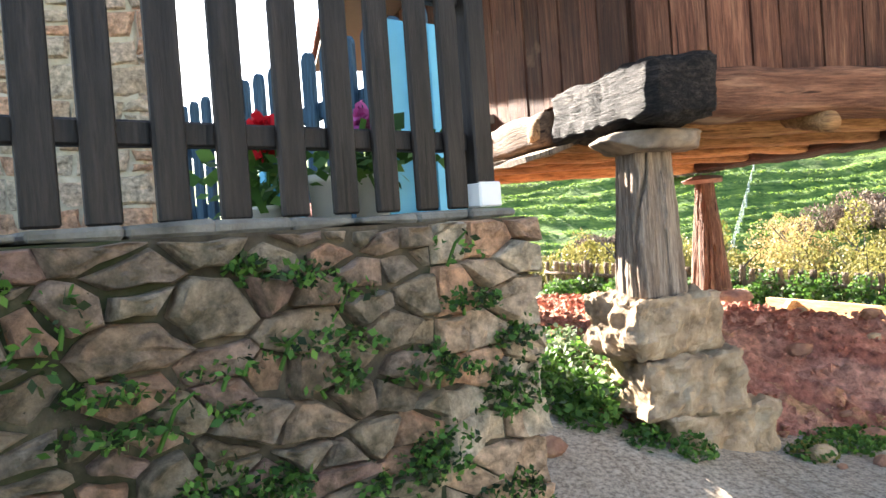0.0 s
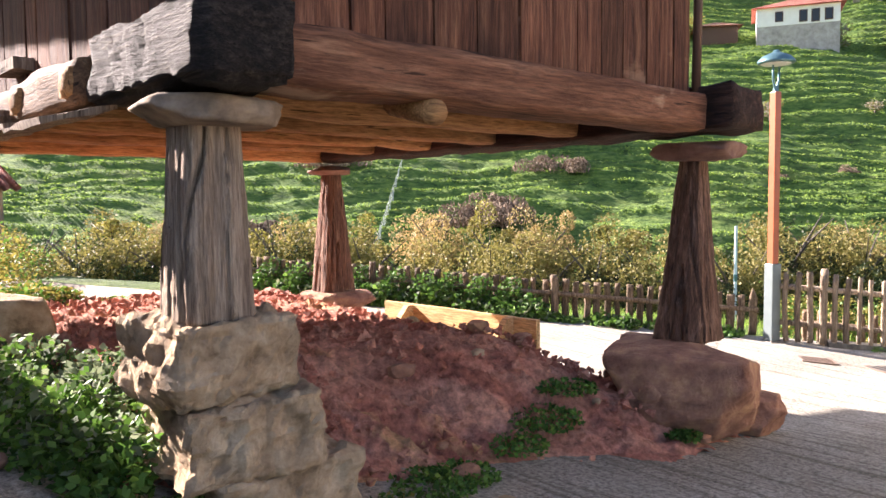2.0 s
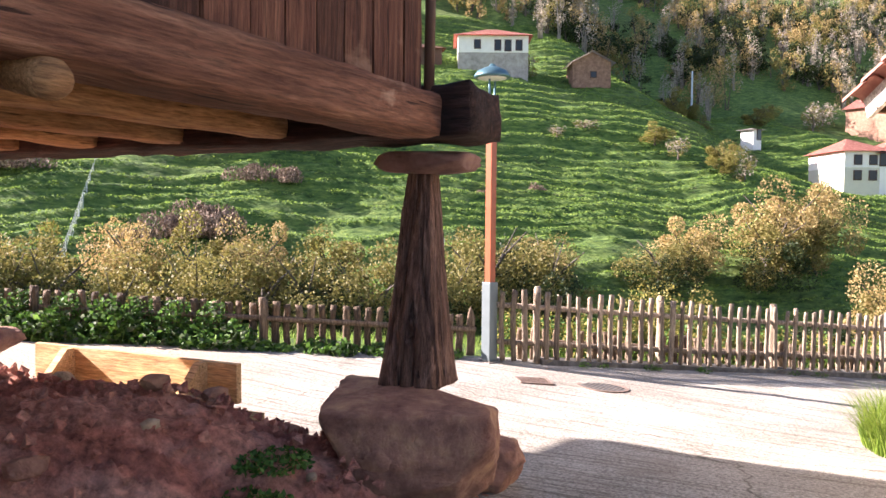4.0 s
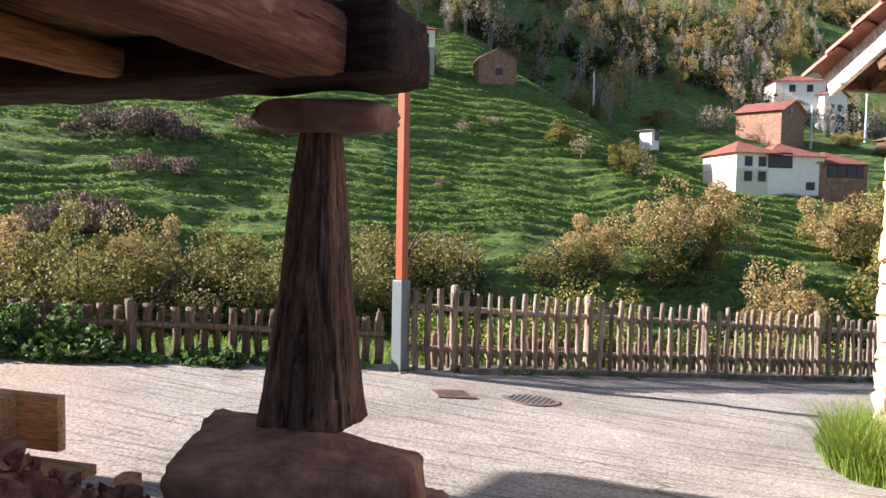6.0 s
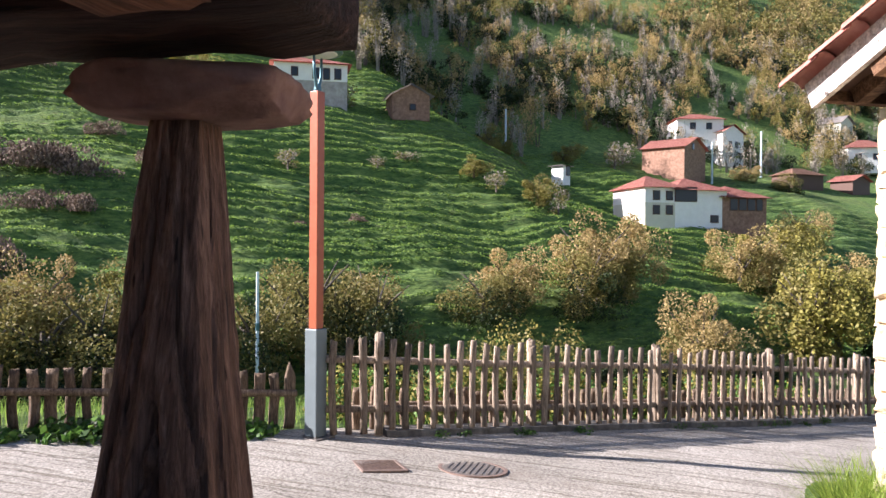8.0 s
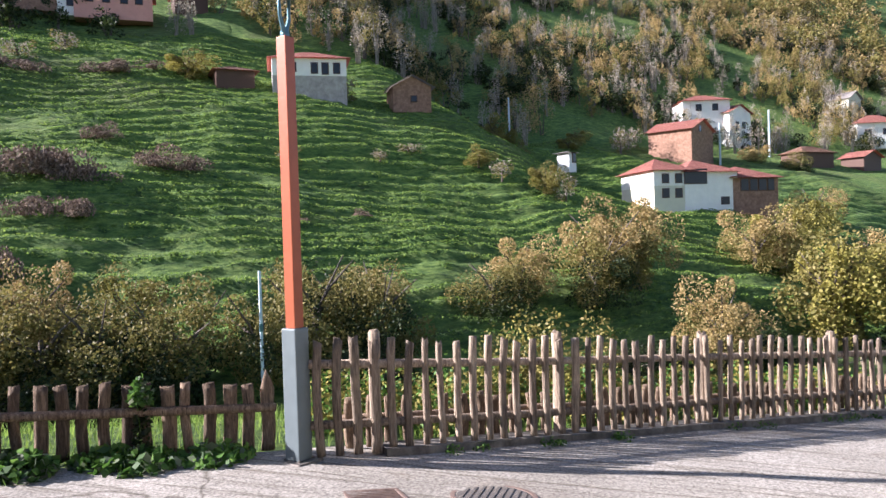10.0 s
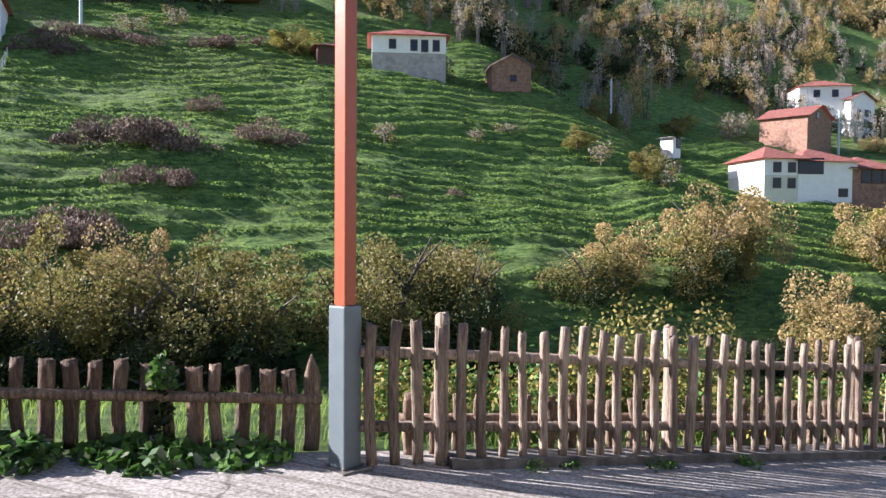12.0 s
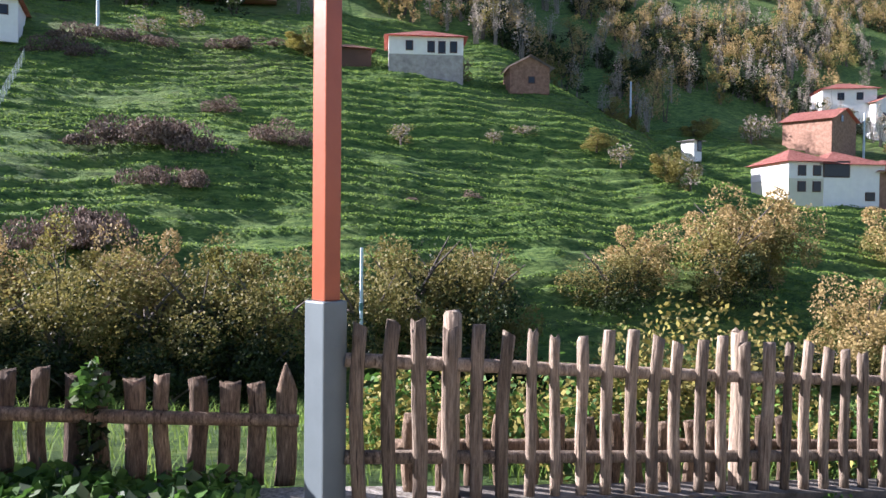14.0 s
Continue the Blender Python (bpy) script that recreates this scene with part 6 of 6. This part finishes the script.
# woods on the upper slope
def woods(name, label, seed, count, area, mat, leaf, per, r_range, squash, clear=0.0, bare=False):
    """A stand of trees: crowns of many lumps; bare ones get upright limbs and fine twigs."""
    rng = np.random.default_rng(seed)
    pts, v, f = [], [], []
    done = 0
    while done < count:
        s, t = rng.uniform(*area[0]), rng.uniform(*area[1])
        if noise.noise((s * 0.05, t * 0.04, 40.0)) < clear:
            done += 0.25
            continue
        done += 1
        r = rng.uniform(*r_range)
        base = land(s, t)
        lift = r * squash[2] * 0.8
        p = blob_points(rng, per, r, squash, 9, 0.35)
        pts.append(p + np.array([base.x, base.y, base.z + lift]))
        for k in range(7 if bare else 2):
            tip = np.array([base.x, base.y, base.z + lift]) + np.array([rng.normal() * r * 0.42 * squash[0], rng.normal() * r * 0.42 * squash[1], r * squash[2] * rng.uniform(0.1, 0.95)])
            foot = np.array([base.x + rng.normal() * 0.2, base.y + rng.normal() * 0.2, base.z - 0.3])
            side = np.array([0.617, -0.787, 0.0]) * (0.11 if bare else 0.16)
            deep = np.array([0.787, 0.617, 0.0]) * (0.11 if bare else 0.16)
            n = len(v)
            v += [foot - side, foot + side, foot + deep, tip]
            f += [(n, n + 1, n + 3), (n + 1, n + 2, n + 3), (n + 2, n, n + 3)]
    ob = new(name, leaves(np.concatenate(pts), leaf, M[mat], seed))
    tagged(ob, label, "woods", kind="stuff")
    limbs = new("trunks", raw_mesh([tuple(p) for p in v], f, M["twig" if bare else "bark"]))
    limbs.parent = ob


woods("woods", "dark evergreen undergrowth on the upper hillside", 301, 700, ((110, 200), (-28, 240)), "leaf_dark", 0.46, 330, (2.2, 3.8), (1, 1, 0.8))
woods("woods", "brown autumn trees on the upper hillside", 302, 400, ((113, 200), (12, 240)), "leaf_tan", 0.32, 460, (2.0, 3.6), (0.9, 0.9, 1.3), -0.2)
woods("woods", "bare grey trees on the upper hillside", 303, 380, ((106, 190), (8, 220)), "twig", 0.22, 420, (1.7, 3.0), (0.7, 0.7, 1.8), -0.2, True)
woods("woods", "yellow-green trees on the upper hillside", 304, 330, ((110, 200), (20, 240)), "leaf_hedge", 0.32, 460, (2.0, 3.6), (1, 1, 1.1), -0.25)
woods("woods", "autumn woods on the far shoulder of the valley", 306, 520, ((120, 330), (190, 460)), "leaf_hedge", 0.8, 230, (4.0, 7.0), (1, 1, 1.1))
woods("woods", "brown woods on the far shoulder of the valley", 307, 380, ((120, 330), (170, 460)), "leaf_tan", 0.8, 230, (3.6, 6.0), (1, 1, 1.2))
woods("woods", "autumn trees on the slope above the village", 305, 110, ((135, 190), (-90, 10)), "leaf_hedge", 0.42, 420, (2.6, 4.4), (1, 1, 1.0))


def far_house(name, s, t, w, d, eave, ridge, turn, walls, roof, label, gable=False, lower=None, windows=(), group="houses across the valley", sink=1.0, lift=0.0):
    """A house: walls, a second band below, roof and windows; w runs along its front, which looks to the valley."""
    p = land(s, t) + Vector((0, 0, lift))
    h = thing(name, p, label, "house", group)
    R = Matrix.Rotation(math.atan2(ALONG[1], ALONG[0]) + radians(turn), 3, "Z")

    def add(nm, bm, mat, lab="", parent=None):
        bmesh.ops.rotate(bm, cent=(0, 0, 0), matrix=R, verts=bm.verts)
        return part(nm, bm, mat, parent or h, lab)

    cut = lower[0] if lower else -sink
    add("wall", block((-w / 2, -d / 2, cut), (w / 2, d / 2, eave), 0.03), M[walls])
    if lower:
        add("lower_wall", block((-w / 2 + 0.02, -d / 2 + 0.02, -sink), (w / 2 - 0.02, d / 2 - 0.02, cut), 0.03), M[lower[1]])
    o = 0.55
    bm = bmesh.new()
    if gable:
        a = [bm.verts.new(v) for v in ((-w / 2 - o, -d / 2 - o, eave - 0.2), (w / 2 + o, -d / 2 - o, eave - 0.2), (w / 2 + o, d / 2 + o, eave - 0.2), (-w / 2 - o, d / 2 + o, eave - 0.2), (0, -d / 2 - o, ridge), (0, d / 2 + o, ridge))]
        for idx in ((0, 4, 5, 3), (4, 1, 2, 5)):
            bm.faces.new([a[i] for i in idx])
        for yy in (-d / 2, d / 2):
            g = bmesh.new()
            g.faces.new([g.verts.new(v) for v in ((-w / 2, yy, eave - 0.05), (w / 2, yy, eave - 0.05), (0, yy, ridge - 0.15))])
            add("gable", g, M[walls])
    else:
        k = min(w, d) / 2
        a = [bm.verts.new(v) for v in ((-w / 2 - o, -d / 2 - o, eave), (w / 2 + o, -d / 2 - o, eave), (w / 2 + o, d / 2 + o, eave), (-w / 2 - o, d / 2 + o, eave), (-w / 2 + k, 0, ridge), (w / 2 - k, 0, ridge))]
        for idx in ((0, 1, 5, 4), (2, 3, 4, 5), (3, 0, 4), (1, 2, 5)):
            bm.faces.new([a[i] for i in idx])
    bmesh.ops.solidify(bm, geom=list(bm.faces), thickness=0.16)
    add("roof", bm, M[roof])
    for wx, wz, ww, wh in windows:
        win = add("window", block((wx - ww / 2 - 0.1, -d / 2 - 0.06, wz - 0.1), (wx + ww / 2 + 0.1, -d / 2 + 0.02, wz + wh + 0.1), 0.01), M["frame_dark"])
        add("pane", block((wx - ww / 2, -d / 2 - 0.09, wz), (wx + ww / 2, -d / 2 - 0.05, wz + wh), 0.01), M["glass_dark"], "", win)
    return h

far_house("house", 90.0, 23.9, 9.0, 7.5, 4.3, 5.9, -12, "render_white", "tile_red", "white hillside house over a grey stone storey with red roof", lower=(2.15, "far_grey"), windows=((-2.0, 2.7, 0.7, 1.0), (0.6, 2.5, 0.7, 1.2), (1.9, 2.4, 0.7, 1.3), (3.3, 2.5, 0.7, 1.2)), sink=2.2, lift=-0.6)
far_house("barn", 88.2, 36.8, 5.0, 4.5, 2.4, 3.8, -10, "far_brown", "far_grey", "small stone barn with a grey gable roof", True, windows=((0.2, 0.4, 0.7, 0.7),), lift=-0.5)
far_house("shed", 92.0, 63.6, 1.8, 2.2, 1.4, 1.7, 20, "render_white", "far_grey", "tiny white shed with an open dark door", False, windows=((0.3, 0.0, 0.8, 1.4),), sink=1.6, lift=1.1)
far_house("house", 72.6, 63.9, 5.0, 8.4, 4.5, 6.3, -10, "render_white", "tile_red", "white two-storey house end with a red tiled roof", False, (2.6, "render_cream"), ((-0.9, 3.0, 0.8, 1.0), (0.9, 3.0, 0.8, 1.0), (-0.9, 1.2, 0.8, 1.0), (0.9, 1.2, 0.8, 1.0)))
far_house("house", 71.6, 69.2, 7.4, 8.4, 4.6, 6.5, -10, "render_white", "tile_red", "white middle house with a dark timber balcony", False, None, ((-2.2, 3.2, 3.0, 1.7), (1.9, 0.6, 1.0, 0.8)))
far_house("house", 70.5, 75.4, 6.6, 8.4, 4.2, 6.0, -10, "far_brown", "tile_red", "brown timber-fronted house with a glazed gallery", False, None, ((-1.6, 2.6, 1.0, 1.4), (-0.3, 2.6, 1.0, 1.4), (1.0, 2.6, 1.0, 1.4), (2.2, 2.6, 0.8, 1.4)))
far_house("barn", 102.0, 94.4, 9.0, 8.0, 3.0, 4.9, 24, "far_brown", "tile_red", "brown stone barn with a red gable roof", True, windows=((-1.0, 2.6, 0.8, 1.0),), sink=3.0, lift=1.5)
far_house("house", 117, 113, 9.5, 7.5, 4.0, 5.6, -25, "render_white", "tile_red", "white upper house with a low red roof", False, None, ((-1.5, 2.0, 1.0, 1.2), (1.8, 2.0, 1.0, 1.2)), sink=3.0, lift=2.0)
far_house("house", 114.5, 117.5, 7.0, 6.5, 4.2, 5.8, 10, "render_white", "tile_red", "small white gabled house with a dark door", True, None, ((-1.0, 0.8, 0.9, 1.4), (1.2, 1.2, 0.9, 1.1)), sink=3.0, lift=1.0)
far_house("house", 114, 160.5, 9.5, 7.5, 4.8, 7.0, -30, "render_white", "tile_red", "white house with a flat brown tiled roof", False, None, ((-2.4, 2.2, 1.2, 1.2), (1.4, 2.2, 1.2, 1.2)))
far_house("house", 127, 168, 5.6, 5.6, 4.0, 5.8, 10, "render_cream", "far_grey", "small cream house among the autumn trees", True)
far_house("barn", 98, 121, 8.0, 5.0, 2.0, 3.4, 0, "frame_dark", "far_brown", "low dark timber barn with a brown roof", False)
far_house("barn", 96, 133, 6.0, 4.5, 2.0, 3.2, 8, "frame_dark", "tile_red", "small open barn with a reddish roof", True)
far_house("barn", 91.5, 14.8, 4.6, 4.0, 1.6, 2.5, 0, "frame_dark", "far_brown", "low open shed with a dark roof beside the white house", False)
# village on the upper slope
far_house("house", 93.0, -25.8, 7.6, 7, 2.6, 4.2, 6, "render_white", "far_brown", "white village house with a dark tiled roof", False, None, ((-1.6, 1.1, 0.8, 0.9), (1.0, 1.0, 0.8, 0.9), (2.4, 1.0, 0.8, 0.9)), sink=2.0, lift=0.8)
far_house("barn", 93.4, -33.0, 5.5, 7, 2.3, 3.9, 6, "far_brown", "far_brown", "brown stone barn joined to the white village house", False)
far_house("barn", 108.5, -32.0, 12.0, 8, 3.6, 5.3, 10, "far_stone", "far_brown", "old grey stone barn with a broken dark roof", False, None, ((1.0, 2.0, 1.4, 1.2), (-3.0, 2.0, 1.0, 1.4)))
far_house("barn", 112, -24.0, 7.5, 6, 2.6, 5.0, -6, "frame_dark", "far_brown", "low dark timber barn with a brown tiled roof", False)
far_house("house", 119.5, -18.2, 5.4, 6, 5.2, 7.6, 0, "render_blue", "far_brown", "narrow pale blue village house", False, None, ((0.6, 2.6, 1.0, 1.2),))
far_house("house", 120, -23.4, 4.6, 6, 5.4, 7.8, 0, "frame_dark", "far_brown", "dark timber-fronted village house", False, None, ((0.6, 2.8, 1.0, 1.2),))
far_house("house", 119.5, -12.8, 5.0, 6, 5.0, 7.4, 0, "frame_dark", "tile_red", "dark balconied village house", False, None, ((-1.0, 2.4, 1.2, 1.4),))
far_house("house", 118.5, -7.6, 6.0, 6, 5.0, 7.4, 0, "render_white", "tile_red", "white timber-framed village house", False, (2.4, "far_brown"), ((-1.8, 3.0, 0.8, 1.0), (-0.4, 3.0, 0.8, 1.0), (1.4, 3.0, 0.8, 1.0)))
far_house("house", 118.0, -3.4, 3.6, 5, 4.2, 6.6, 0, "render_white", "tile_red", "small white village house with a dark doorway", False, None, ((0, 0.4, 1.0, 1.6),))
far_house("house", 117.5, 2.4, 10.5, 6, 3.4, 5.1, -4, "render_pink", "tile_red", "long pink village house with a red roof", False, None, ((-3.2, 1.4, 0.9, 1.1), (-1.0, 1.4, 0.9, 1.1), (1.4, 1.4, 0.9, 1.1), (3.4, 1.4, 0.9, 1.1)))
far_house("barn", 122, 13.5, 5.0, 5, 2.2, 4.6, 0, "frame_dark", "far_brown", "small dark barn with a steep brown roof", False)


def utility_pole(s, t, h, label, r=0.13):
    p = land(s, t)
    ob = thing("utility_pole", p, label, "utility pole", "utility poles")
    part("mast", tube([(0, 0, -0.6), (0, 0, h)], [r, r * 0.7], 8), M["pole_white"], ob)
    part("crossarm", block((-0.6, -0.06, h - 0.5), (0.6, 0.06, h - 0.38), 0.01), M["pole_white"], ob)


utility_pole(97.3, -14.7, 11.0, "tall pale concrete utility pole on the hillside", 0.2)
utility_pole(98.5, 100.1, 7.0, "pale utility pole beside the brown barn", 0.2)
utility_pole(104.0, 118.0, 9.0, "pale utility pole above the houses", 0.22)
utility_pole(109, 63.5, 8.0, "pale utility pole among the hillside trees", 0.2)

marker = thing("marker_post", land(33.6, 6.15), "thin pale painted post standing in the meadow", "post")
part("mast", tube([(0, 0, -0.3), (0, 0, 8.1)], [0.10, 0.08], 8), M["pole_white"], marker)
part("band", tube([(0, 0, 5.0), (0, 0, 5.4)], [0.11, 0.11], 8), M["lamp_head"], marker, "dark band")

# net fence that climbs the slope
net = thing("net_fence", land(46, -17.6), "pale wire net fence climbing the hillside", "fence")
no = Vector(net.location)
prev = None
for i in range(26):
    s, t = 46 + i * 1.58, -17.6 - i * 0.10
    p = land(s, t) - no
    part("fence_post", tube([p + Vector((0, 0, -0.2)), p + Vector((0, 0, 1.25))], [0.045, 0.04], 6), M["net"], net)
    if prev is not None:
        for k in range(6):
            zz = Vector((0, 0, 0.12 + k * 0.21))
            part("wire", tube([prev + zz, p + zz], [0.013, 0.013], 4), M["net"], net)
    prev = p


def rail_fence(s0, t0, s1, t1, n, h, label):
    a = land(s0, t0)
    ob = thing("rail_fence", a, label, "fence")
    pts = [land(s0 + (s1 - s0) * i / n, t0 + (t1 - t0) * i / n) - a for i in range(n + 1)]
    for p in pts:
        part("fence_post", tube([p + Vector((0, 0, -0.2)), p + Vector((0, 0, h))], [0.06, 0.05], 6), M["fence"], ob)
    for zz in (h * 0.45, h * 0.85):
        for p, q in zip(pts, pts[1:]):
            part("rail", tube([p + Vector((0, 0, zz)), q + Vector((0, 0, zz))], [0.045, 0.045], 5), M["fence"], ob)


rail_fence(24, -8, 25, 6, 12, 0.9, "old low wooden rail fence in the shaded meadow")
rail_fence(31, 44, 36, 72, 14, 1.2, "pale post and rail fence along the sunny meadow")
